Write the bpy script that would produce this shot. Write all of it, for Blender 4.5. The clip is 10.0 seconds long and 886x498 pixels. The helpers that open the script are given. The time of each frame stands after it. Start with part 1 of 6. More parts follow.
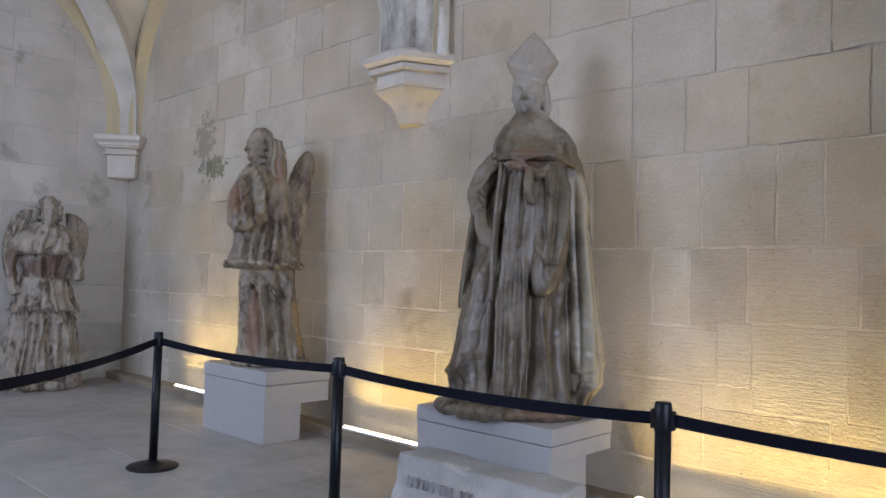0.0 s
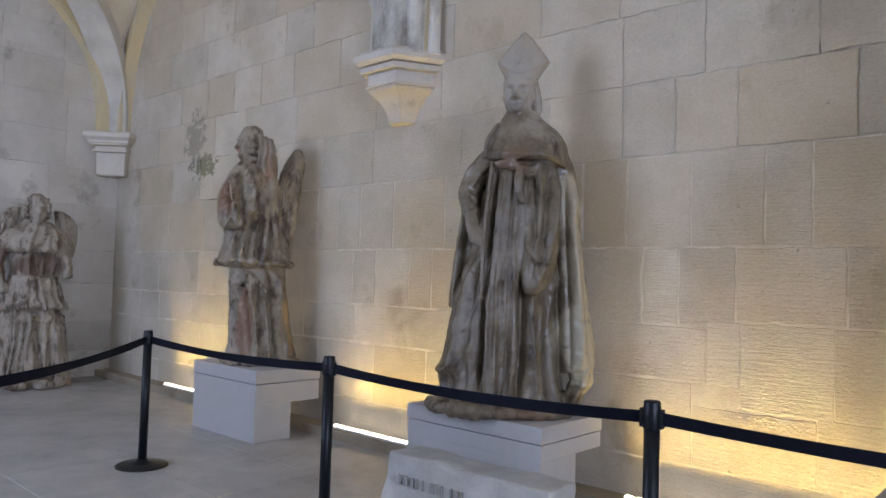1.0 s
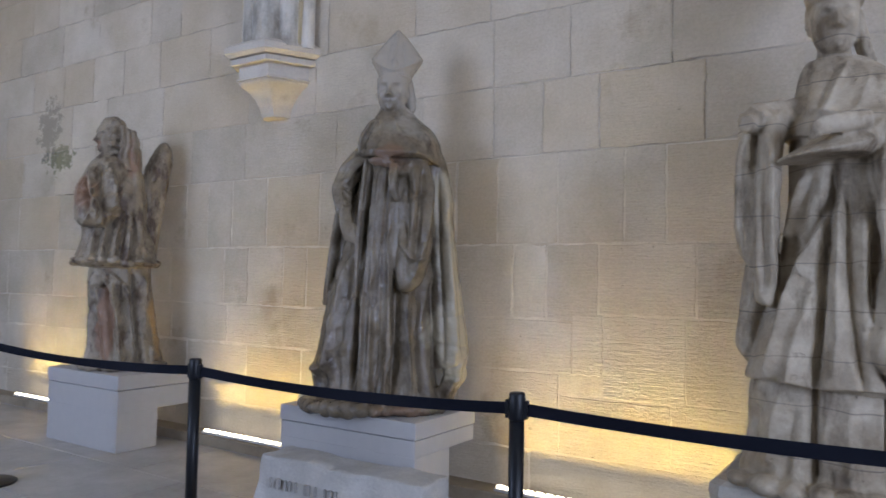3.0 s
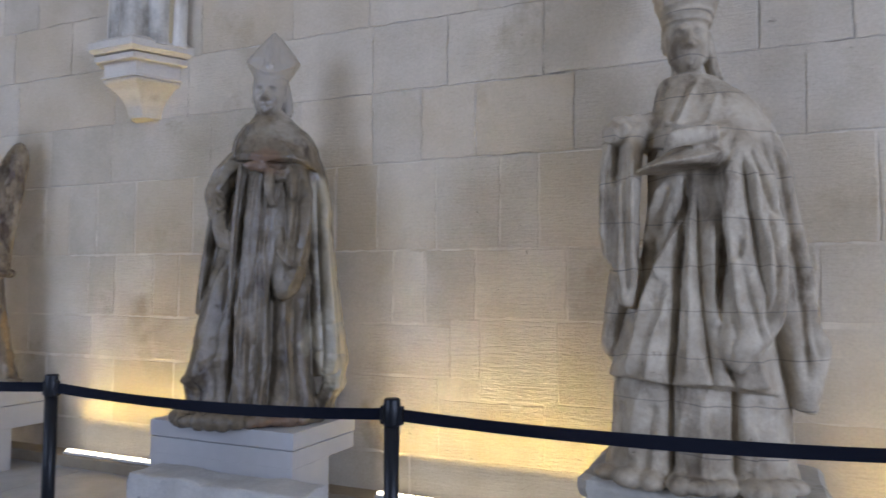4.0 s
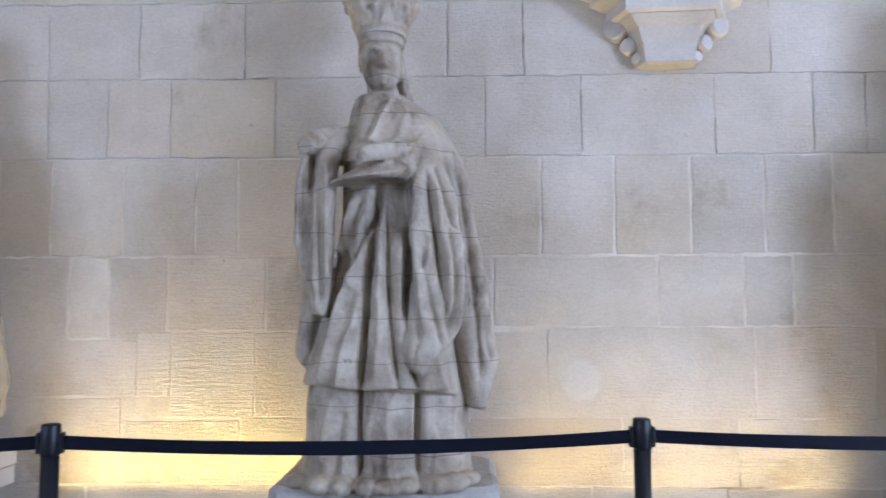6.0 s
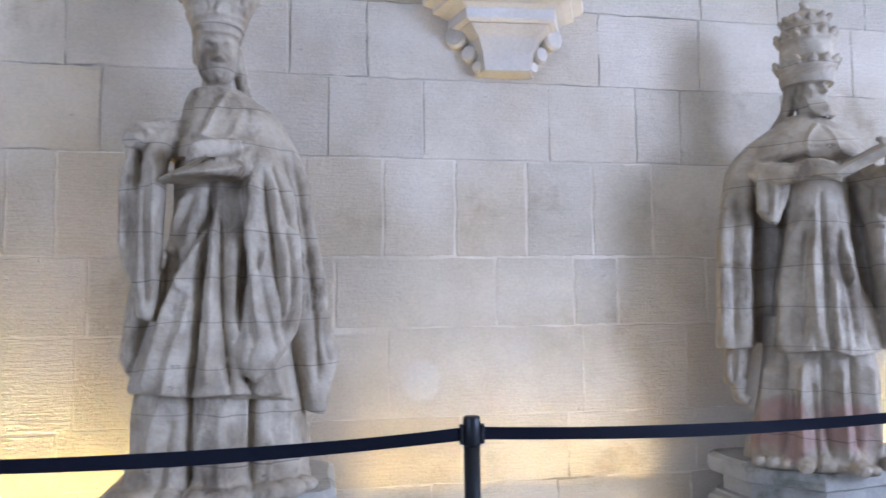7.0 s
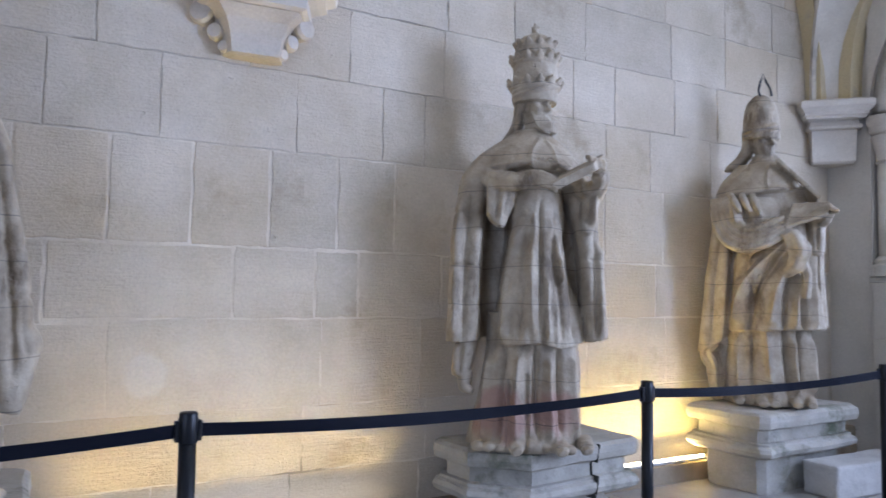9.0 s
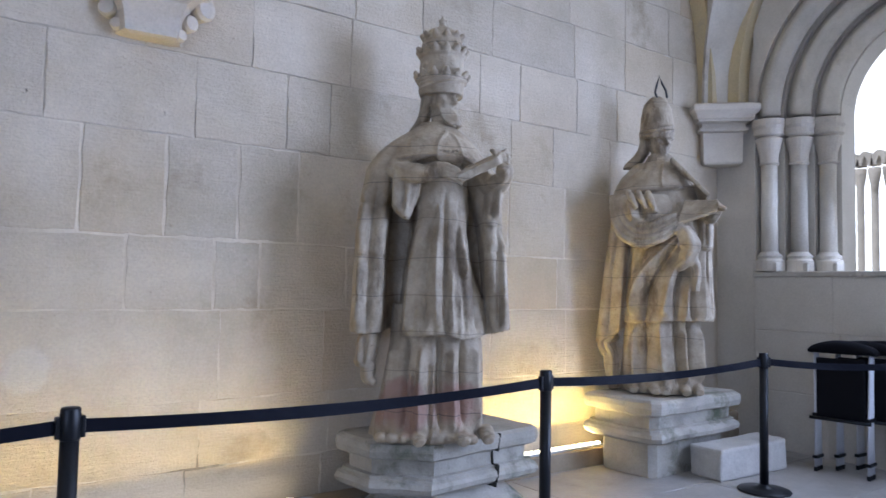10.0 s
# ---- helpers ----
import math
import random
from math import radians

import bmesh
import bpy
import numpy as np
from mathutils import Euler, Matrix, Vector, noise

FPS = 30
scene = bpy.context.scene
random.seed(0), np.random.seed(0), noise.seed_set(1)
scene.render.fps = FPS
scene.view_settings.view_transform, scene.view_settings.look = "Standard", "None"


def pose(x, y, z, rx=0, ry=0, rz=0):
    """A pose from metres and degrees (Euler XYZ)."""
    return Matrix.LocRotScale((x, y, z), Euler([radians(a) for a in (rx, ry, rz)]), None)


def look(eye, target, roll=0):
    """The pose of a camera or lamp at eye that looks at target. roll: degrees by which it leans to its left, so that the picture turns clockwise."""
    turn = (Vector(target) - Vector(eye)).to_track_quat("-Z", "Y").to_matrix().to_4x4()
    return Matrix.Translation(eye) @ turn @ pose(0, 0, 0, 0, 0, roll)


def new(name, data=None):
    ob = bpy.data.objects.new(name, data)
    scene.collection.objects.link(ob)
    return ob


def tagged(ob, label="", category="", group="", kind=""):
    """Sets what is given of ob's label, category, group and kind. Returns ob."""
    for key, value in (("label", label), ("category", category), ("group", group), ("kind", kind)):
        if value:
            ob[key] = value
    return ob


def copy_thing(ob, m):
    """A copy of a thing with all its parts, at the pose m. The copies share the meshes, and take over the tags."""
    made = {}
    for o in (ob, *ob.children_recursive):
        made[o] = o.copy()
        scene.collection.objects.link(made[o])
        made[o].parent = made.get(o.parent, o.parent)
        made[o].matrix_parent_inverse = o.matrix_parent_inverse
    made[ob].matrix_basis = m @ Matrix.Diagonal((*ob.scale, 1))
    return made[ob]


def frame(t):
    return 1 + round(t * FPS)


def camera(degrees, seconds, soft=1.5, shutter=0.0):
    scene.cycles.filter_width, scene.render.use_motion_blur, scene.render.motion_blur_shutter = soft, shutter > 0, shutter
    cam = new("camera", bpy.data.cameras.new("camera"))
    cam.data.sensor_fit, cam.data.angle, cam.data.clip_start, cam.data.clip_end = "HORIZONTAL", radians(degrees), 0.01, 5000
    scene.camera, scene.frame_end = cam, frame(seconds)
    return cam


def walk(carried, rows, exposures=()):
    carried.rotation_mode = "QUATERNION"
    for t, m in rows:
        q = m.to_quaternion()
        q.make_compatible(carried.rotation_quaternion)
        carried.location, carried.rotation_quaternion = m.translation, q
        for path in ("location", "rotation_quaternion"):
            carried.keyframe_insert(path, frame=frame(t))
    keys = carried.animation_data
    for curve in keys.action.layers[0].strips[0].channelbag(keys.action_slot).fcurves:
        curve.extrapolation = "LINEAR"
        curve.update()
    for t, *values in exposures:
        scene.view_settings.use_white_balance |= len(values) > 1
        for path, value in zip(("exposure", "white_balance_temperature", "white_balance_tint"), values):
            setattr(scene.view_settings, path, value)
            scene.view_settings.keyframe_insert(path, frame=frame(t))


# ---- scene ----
cam = camera(63.2, 10.0, soft=1.5, shutter=0.4)
PATH = [
    (0, (0.299, -4.234, 1.397), (-1.057, -2.767, 1.487), 1.7),
    (0.5, (0.303, -4.24, 1.404), (-1.045, -2.765, 1.492), 1.8),
    (1, (0.304, -4.236, 1.398), (-1.034, -2.752, 1.485), 1.8),
    (1.5, (0.303, -4.237, 1.398), (-1.026, -2.745, 1.479), 1.8),
    (2, (0.314, -4.227, 1.398), (-0.974, -2.699, 1.477), 1.7),
    (2.5, (0.331, -4.213, 1.395), (-0.857, -2.607, 1.479), 1.5),
    (4, (0.397, -4.191, 1.404), (-0.408, -2.363, 1.511), 0.4),
    (4.5, (0.436, -4.177, 1.402), (-0.171, -2.275, 1.524), 0.1),
    (5, (0.454, -4.168, 1.407), (0.026, -2.218, 1.531), -0.1),
    (6.5, (0.549, -4.157, 1.404), (0.685, -2.166, 1.54), -0.3),
    (7, (0.588, -4.158, 1.409), (0.925, -2.192, 1.543), -0.5),
    (7.5, (0.621, -4.163, 1.41), (1.15, -2.239, 1.543), -0.1),
    (8, (0.642, -4.171, 1.412), (1.327, -2.296, 1.541), 0.1),
    (8.5, (0.664, -4.169, 1.405), (1.489, -2.351, 1.533), 0.6),
    (9, (0.69, -4.17, 1.397), (1.65, -2.419, 1.52), 0.9),
    (9.5, (0.708, -4.178, 1.401), (1.791, -2.5, 1.511), 1.1),
    (10, (0.718, -4.176, 1.384), (1.89, -2.56, 1.494), 1.1),
]

EXPOSURES = [(0, -0.05, 6350, 13), (2.5, -0.07, 6250, 13), (5, 0.10, 5880, 13), (6.5, 0.46, 5650, 15), (8, 0.30, 5700, 15), (10, -0.02, 5800, 14)]
walk(cam, [(t, look(eye, target, roll)) for t, eye, target, roll in PATH], EXPOSURES)

# ---------------------------------------------------------------- light
world = bpy.data.worlds.new("sky")
scene.world = world
world.use_nodes = True
wn = world.node_tree.nodes
sky = wn.new("ShaderNodeTexSky")
sky.sky_type = "NISHITA"
sky.sun_disc = False
sky.sun_elevation, sky.sun_rotation = radians(54), radians(-73)
world.node_tree.links.new(sky.outputs[0], wn["Background"].inputs[0])
wn["Background"].inputs[1].default_value = 0.15

sun = new("sun", bpy.data.lights.new("sun", "SUN"))
sun.data.energy, sun.data.angle, sun.data.color = 2.0, radians(0.5), (1.0, 0.95, 0.87)
sun.matrix_world = look((-20, 6, 28.5), (0, 0, 0))


def area_lamp(name, eye, target, width, height, watts, colour, spread=180):
    lamp = bpy.data.lights.new(name, "AREA")
    lamp.shape, lamp.size, lamp.size_y, lamp.energy, lamp.color = "RECTANGLE", width, height, watts, colour
    lamp.spread = radians(spread)
    ob = new(name, lamp)
    ob.matrix_world = look(eye, target)
    return ob


DAY = (0.57, 0.69, 1.0)
WARM = (1.0, 0.72, 0.20)
area_lamp("daylight_window", (7.0, -5.7, 2.6), (0.0, -5.0, 1.6), 2.7, 2.4, 560, DAY)
area_lamp("daylight_south", (-5.6, -7.9, 3.3), (-4.4, 0.0, 1.9), 3.6, 2.9, 345, DAY)
area_lamp("daylight_arch", (7.55, -1.79, 2.4), (0.0, -3.2, 1.2), 1.2, 1.6, 60, DAY)

# ---------------------------------------------------------------- geometry helpers


def mesh_object(name, verts, faces, material, parent=None, smooth=False, label=""):
    me = bpy.data.meshes.new(name)
    me.from_pydata([tuple(v) for v in verts], [], [tuple(f) for f in faces])
    me.materials.append(material)
    if smooth:
        me.polygons.foreach_set("use_smooth", [True] * len(me.polygons))
    ob = new(name, me)
    if parent:
        ob.parent = parent
    if label:
        ob["label"] = label
    return ob


def part(name, bm, material, parent, label="", smooth=False):
    bmesh.ops.recalc_face_normals(bm, faces=bm.faces)
    me = bpy.data.meshes.new(name)
    bm.to_mesh(me)
    bm.free()
    me.materials.append(material)
    if smooth:
        me.polygons.foreach_set("use_smooth", [True] * len(me.polygons))
    ob = new(name, me)
    if parent:
        ob.parent = parent
    if label:
        ob["label"] = label
    return ob


def empty(name, x, y, z, turn=0.0):
    ob = new(name)
    ob.matrix_world = pose(x, y, z, 0, 0, turn)
    return ob


def add_box(bm, x0, x1, y0, y1, z0, z1, bevel=0.0, segments=2):
    r = bmesh.ops.create_cube(bm, size=1.0)
    vs = r["verts"]
    for v in vs:
        v.co = Vector(((x0 + x1) / 2 + v.co.x * (x1 - x0), (y0 + y1) / 2 + v.co.y * (y1 - y0), (z0 + z1) / 2 + v.co.z * (z1 - z0)))
    if bevel:
        es = list({e for v in vs for e in v.link_edges})
        bmesh.ops.bevel(bm, geom=es, offset=bevel, segments=segments, affect="EDGES", profile=0.5)
    return bm


def box(x0, x1, y0, y1, z0, z1, bevel=0.0, segments=2):
    return add_box(bmesh.new(), x0, x1, y0, y1, z0, z1, bevel, segments)


def turned(profile, n=32, cx=0.0, cy=0.0):
    """A turned solid from (radius, z) pairs, closed at both ends."""
    bm = bmesh.new()
    rings = [[bm.verts.new((cx + r * math.cos(2 * math.pi * k / n), cy + r * math.sin(2 * math.pi * k / n), z)) for k in range(n)] for r, z in profile]
    for a, b in zip(rings, rings[1:]):
        for k in range(n):
            bm.faces.new((a[k], a[(k + 1) % n], b[(k + 1) % n], b[k]))
    bm.faces.new(list(reversed(rings[0])))
    bm.faces.new(rings[-1])
    return bm


def sweep(points, profile, side):
    """Carries a closed profile of (across, out) pairs along points. side: the direction across."""
    side = Vector(side).normalized()
    pts = [Vector(p) for p in points]
    bm = bmesh.new()
    rings = []
    for i, p in enumerate(pts):
        t = (pts[min(i + 1, len(pts) - 1)] - pts[max(i - 1, 0)]).normalized()
        out = side.cross(t).normalized()
        rings.append([bm.verts.new(p + side * a + out * b) for a, b in profile])
    n = len(profile)
    for a, b in zip(rings, rings[1:]):
        for k in range(n):
            bm.faces.new((a[k], a[(k + 1) % n], b[(k + 1) % n], b[k]))
    bm.faces.new(rings[0])
    bm.faces.new(list(reversed(rings[-1])))
    return bm


# ---------------------------------------------------------------- materials


def stone_material(name, light, dark, stain=None, rough=0.85, scale=3.0, grain=60.0, bump=0.4, vary=0.18, stain_at=0.62, stain_scale=1.3,
                   bump_distance=0.01, streak=0.0, gloss=None, pits=0.0, odd=None, spots=(), tooled=0.0):
    """Mottled stone: two tones in broad clouds, fine grain, stains of a shape of their own, a tint for each piece."""
    m = bpy.data.materials.new(name)
    m.use_nodes = True
    nt = m.node_tree
    N, L = nt.nodes, nt.links
    bsdf = N["Principled BSDF"]
    bsdf.inputs["Roughness"].default_value = rough
    bsdf.inputs["Specular IOR Level"].default_value = 0.3
    geo = N.new("ShaderNodeNewGeometry")
    info = N.new("ShaderNodeObjectInfo")

    def noise_node(sc, detail, roughness=0.6, stretch=None):
        t = N.new("ShaderNodeTexNoise")
        t.inputs["Scale"].default_value, t.inputs["Detail"].default_value, t.inputs["Roughness"].default_value = sc, detail, roughness
        if stretch:
            mp = N.new("ShaderNodeMapping")
            mp.inputs["Scale"].default_value = stretch
            L.new(geo.outputs["Position"], mp.inputs[0])
            L.new(mp.outputs[0], t.inputs[0])
        else:
            L.new(geo.outputs["Position"], t.inputs[0])
        return t

    broad = noise_node(scale, 6)
    fine = noise_node(grain, 4, 0.7)
    ramp = N.new("ShaderNodeMapRange")
    ramp.inputs[1].default_value, ramp.inputs[2].default_value = 0.32, 0.68
    L.new(broad.outputs[0], ramp.inputs[0])
    mix = N.new("ShaderNodeMix")
    mix.data_type = "RGBA"
    mix.inputs["A"].default_value, mix.inputs["B"].default_value = (*light, 1), (*dark, 1)
    L.new(ramp.outputs[0], mix.inputs["Factor"])
    last = mix.outputs["Result"]
    if stain:
        st = noise_node(stain_scale, 7, 0.65, (1, 1, streak) if streak else None)
        sr = N.new("ShaderNodeMapRange")
        sr.inputs[1].default_value, sr.inputs[2].default_value = stain_at, stain_at + 0.12
        L.new(st.outputs[0], sr.inputs[0])
        mx = N.new("ShaderNodeMix")
        mx.data_type = "RGBA"
        mx.inputs["B"].default_value = (*stain, 1)
        L.new(sr.outputs[0], mx.inputs["Factor"])
        L.new(last, mx.inputs["A"])
        last = mx.outputs["Result"]
    for sx, sy, sz, wide, high, colour, rag in spots:
        mp = N.new("ShaderNodeMapping")
        mp.inputs["Location"].default_value = (-sx / wide, -sy / wide, -sz / high)
        mp.inputs["Scale"].default_value = (1 / wide, 1 / wide, 1 / high)
        L.new(geo.outputs["Position"], mp.inputs[0])
        ln = N.new("ShaderNodeVectorMath")
        ln.operation = "LENGTH"
        L.new(mp.outputs[0], ln.inputs[0])
        nz = noise_node(9, 6, 0.7)
        ad = N.new("ShaderNodeMath")
        ad.operation = "MULTIPLY_ADD"
        ad.inputs[1].default_value = rag
        L.new(nz.outputs[0], ad.inputs[0])
        L.new(ln.outputs["Value"], ad.inputs[2])
        sp = N.new("ShaderNodeMapRange")
        sp.inputs[1].default_value, sp.inputs[2].default_value, sp.inputs[3].default_value, sp.inputs[4].default_value = rag * 0.5 + 0.75, rag * 0.5 + 1.0, 0.8, 0.0
        L.new(ad.outputs[0], sp.inputs[0])
        sm = N.new("ShaderNodeMix")
        sm.data_type = "RGBA"
        sm.inputs["B"].default_value = (*colour, 1)
        L.new(sp.outputs[0], sm.inputs["Factor"])
        L.new(last, sm.inputs["A"])
        last = sm.outputs["Result"]
    if odd:
        orr = N.new("ShaderNodeMapRange")
        orr.inputs[1].default_value, orr.inputs[2].default_value, orr.inputs[4].default_value = 0.60, 1.0, 0.6
        L.new(info.outputs["Random"], orr.inputs[0])
        om = N.new("ShaderNodeMix")
        om.data_type = "RGBA"
        om.inputs["B"].default_value = (*odd, 1)
        L.new(orr.outputs[0], om.inputs["Factor"])
        L.new(last, om.inputs["A"])
        last = om.outputs["Result"]
    hsv = N.new("ShaderNodeHueSaturation")
    val = N.new("ShaderNodeMapRange")
    val.inputs[3].default_value, val.inputs[4].default_value = 1 - vary, 1 + vary
    L.new(info.outputs["Random"], val.inputs[0])
    grainy = N.new("ShaderNodeMath")
    grainy.operation = "MULTIPLY_ADD"
    grainy.inputs[1].default_value, grainy.inputs[2].default_value = 0.4, -0.2
    L.new(fine.outputs[0], grainy.inputs[0])
    plus = N.new("ShaderNodeMath")
    L.new(val.outputs[0], plus.inputs[0])
    L.new(grainy.outputs[0], plus.inputs[1])
    L.new(plus.outputs[0], hsv.inputs["Value"])
    L.new(last, hsv.inputs["Color"])
    L.new(hsv.outputs[0], bsdf.inputs["Base Color"])
    both = N.new("ShaderNodeMath")
    both.operation = "MULTIPLY_ADD"
    both.inputs[1].default_value = 0.6
    L.new(fine.outputs[0], both.inputs[0])
    mid = noise_node(scale * 4, 5)
    L.new(mid.outputs[0], both.inputs[2])
    if pits:
        holes = noise_node(22, 3, 0.55)
        hr = N.new("ShaderNodeMapRange")
        hr.inputs[1].default_value, hr.inputs[2].default_value, hr.inputs[3].default_value, hr.inputs[4].default_value = pits, pits + 0.05, 0.0, -1.2
        L.new(holes.outputs[0], hr.inputs[0])
        deep = N.new("ShaderNodeMath")
        L.new(both.outputs[0], deep.inputs[0])
        L.new(hr.outputs[0], deep.inputs[1])
        both = deep
    if tooled:
        chisel = noise_node(1.0, 4, 0.6, (7, 7, 75))
        cut = N.new("ShaderNodeMath")
        cut.operation = "MULTIPLY_ADD"
        cut.inputs[1].default_value = tooled
        L.new(chisel.outputs[0], cut.inputs[0])
        L.new(both.outputs[0], cut.inputs[2])
        both = cut
    bp = N.new("ShaderNodeBump")
    bp.inputs["Strength"].default_value, bp.inputs["Distance"].default_value = bump, bump_distance
    L.new(both.outputs[0], bp.inputs["Height"])
    L.new(bp.outputs[0], bsdf.inputs["Normal"])
    if gloss:
        gr = N.new("ShaderNodeMapRange")
        gr.inputs[3].default_value, gr.inputs[4].default_value = gloss
        L.new(mid.outputs[0], gr.inputs[0])
        L.new(gr.outputs[0], bsdf.inputs["Roughness"])
    return m


def plain_material(name, colour, rough=0.5, metal=0.0, bump=0.0, scale=80.0, vary=0.06, shine=0.5):
    m = bpy.data.materials.new(name)
    m.use_nodes = True
    nt = m.node_tree
    N, L = nt.nodes, nt.links
    bsdf = N["Principled BSDF"]
    bsdf.inputs["Metallic"].default_value = metal
    bsdf.inputs["Specular IOR Level"].default_value = shine
    co = N.new("ShaderNodeTexCoord")
    t = N.new("ShaderNodeTexNoise")
    t.inputs["Scale"].default_value, t.inputs["Detail"].default_value = scale, 4
    L.new(co.outputs["Object"], t.inputs[0])
    hsv = N.new("ShaderNodeHueSaturation")
    hsv.inputs["Color"].default_value = (*colour, 1)
    mr = N.new("ShaderNodeMapRange")
    mr.inputs[3].default_value, mr.inputs[4].default_value = 1 - vary * 2, 1 + vary * 2
    L.new(t.outputs[0], mr.inputs[0])
    L.new(mr.outputs[0], hsv.inputs["Value"])
    L.new(hsv.outputs[0], bsdf.inputs["Base Color"])
    rr = N.new("ShaderNodeMapRange")
    rr.inputs[3].default_value, rr.inputs[4].default_value = max(0.05, rough - 0.1), min(1, rough + 0.1)
    L.new(t.outputs[0], rr.inputs[0])
    L.new(rr.outputs[0], bsdf.inputs["Roughness"])
    if bump:
        bp = N.new("ShaderNodeBump")
        bp.inputs["Strength"].default_value, bp.inputs["Distance"].default_value = bump, 0.004
        L.new(t.outputs[0], bp.inputs["Height"])
        L.new(bp.outputs[0], bsdf.inputs["Normal"])
    return m


def glowing(name, colour, strength):
    m = bpy.data.materials.new(name)
    m.use_nodes = True
    bsdf = m.node_tree.nodes["Principled BSDF"]
    bsdf.inputs["Emission Color"].default_value = (*colour, 1)
    bsdf.inputs["Emission Strength"].default_value = strength
    return m


ashlar = stone_material("ashlar", (0.60, 0.535, 0.435), (0.44, 0.38, 0.285), (0.36, 0.295, 0.205), scale=1.5, bump=1.0, vary=0.13, stain_at=0.585, stain_scale=1.4, pits=0.71, bump_distance=0.012, odd=(0.36, 0.285, 0.185), tooled=0.5,
                        spots=((1.17, 0, 0.93, 0.12, 0.14, (0.60, 0.56, 0.49), 0.8), (-0.966, 0, 0.71, 0.05, 0.05, (0.68, 0.63, 0.54), 0.2),
                               (-7.25, 0, 2.62, 0.26, 0.14, (0.15, 0.15, 0.075), 4.5), (-7.45, 0, 2.95, 0.22, 0.3, (0.22, 0.20, 0.165), 5.0)))
pale_ashlar = stone_material("pale_ashlar", (0.64, 0.58, 0.48), (0.52, 0.455, 0.355), (0.42, 0.35, 0.255), scale=2.0, bump=0.8, vary=0.03, bump_distance=0.012, tooled=1.0)
old_mortar = stone_material("old_mortar", (0.62, 0.56, 0.46), (0.42, 0.37, 0.29), (0.13, 0.11, 0.085), scale=2.0, stain_at=0.56, stain_scale=0.8)
mortar = stone_material("mortar", (0.60, 0.55, 0.47), (0.46, 0.41, 0.34), (0.10, 0.09, 0.08), scale=2.2, stain_at=0.56, stain_scale=0.8)
wall_mortar = stone_material("wall_mortar", (0.70, 0.635, 0.52), (0.45, 0.385, 0.29), (0.26, 0.22, 0.16), scale=2.6, bump=0.7, stain_at=0.57, stain_scale=0.8)
plaster = stone_material("old_plaster", (0.60, 0.56, 0.49), (0.47, 0.43, 0.36), (0.36, 0.32, 0.26), scale=1.1, bump=0.35, vary=0.08)
west_stone = stone_material("west_stone", (0.55, 0.505, 0.43), (0.40, 0.355, 0.285), (0.24, 0.21, 0.165), scale=1.4, bump=0.5, vary=0.08, stain_at=0.56, stain_scale=1.2, pits=0.66)
vault_plaster = stone_material("vault_plaster", (0.78, 0.72, 0.58), (0.68, 0.61, 0.48), (0.5, 0.42, 0.28), scale=0.8, bump=0.25)
ochre_rib = stone_material("ochre_rib", (0.62, 0.50, 0.28), (0.55, 0.47, 0.32), (0.40, 0.36, 0.30), scale=1.6, bump=0.3, stain_at=0.6)
rib_stone = stone_material("rib_stone", (0.58, 0.54, 0.465), (0.44, 0.40, 0.33), (0.25, 0.225, 0.185), scale=2.6, bump=0.5, stain_at=0.57, stain_scale=2.2, streak=0.5)
dark_plaster = stone_material("dark_plaster", (0.36, 0.33, 0.28), (0.26, 0.24, 0.20), (0.2, 0.18, 0.15), scale=1.0, bump=0.3)
white_haze = glowing("white_haze", (0.93, 0.96, 1.0), 1.3)
floor_stone = stone_material("floor_stone", (0.41, 0.39, 0.36), (0.28, 0.265, 0.24), (0.22, 0.195, 0.16), scale=1.3, grain=40, bump=0.12, vary=0.05, gloss=(0.25, 0.6))
corbel_stone = stone_material("corbel_stone", (0.58, 0.53, 0.45), (0.47, 0.42, 0.35), (0.31, 0.27, 0.21), scale=3, bump=0.4, stain_at=0.58)
plinth_stone = stone_material("plinth_stone", (0.46, 0.43, 0.37), (0.33, 0.31, 0.26), (0.12, 0.13, 0.085), scale=4, bump=0.7, stain_at=0.55, stain_scale=2.2)
crack_shade = plain_material("dark_crack_shade", (0.035, 0.035, 0.028), 0.9)
rubble_stone = stone_material("rubble_stone", (0.52, 0.50, 0.455), (0.40, 0.38, 0.345), (0.33, 0.31, 0.28), scale=4, bump=0.7, stain_at=0.6)
box_paint = plain_material("grey_painted_board", (0.40, 0.385, 0.365), 0.55, bump=0.05, scale=14, vary=0.04)
black_steel = plain_material("black_powder_coat", (0.004, 0.005, 0.007), 0.42, scale=200, shine=0.3)
black_belt = plain_material("black_webbing", (0.004, 0.005, 0.010), 0.7, bump=0.3, scale=300, shine=0.12)
black_cloth = plain_material("black_cloth", (0.006, 0.006, 0.008), 0.9, bump=0.3, scale=120, shine=0.15)
aluminium = plain_material("brushed_aluminium", (0.62, 0.64, 0.68), 0.4, metal=0.45, scale=60)
ledge_stone = stone_material("ledge_stone", (0.34, 0.28, 0.20), (0.24, 0.19, 0.13), (0.12, 0.09, 0.06), scale=3, bump=0.4)
led_light = glowing("led_light", (1.0, 0.86, 0.58), 7.0)
carved = plain_material("carved_letter", (0.30, 0.285, 0.26), 0.9)
dark_wire = plain_material("dark_wire", (0.03, 0.03, 0.03), 0.5)

# ---------------------------------------------------------------- the room
XW, XE, YS = -9.45, 7.10, -8.0      # west wall, east wall, wall behind the camera; the long wall stands at y = 0
SPRING = 3.18                        # where the ribs spring
TOP = 6.2


def setting(ob, label, category=""):
    return tagged(ob, label, category or "wall", kind="structure")


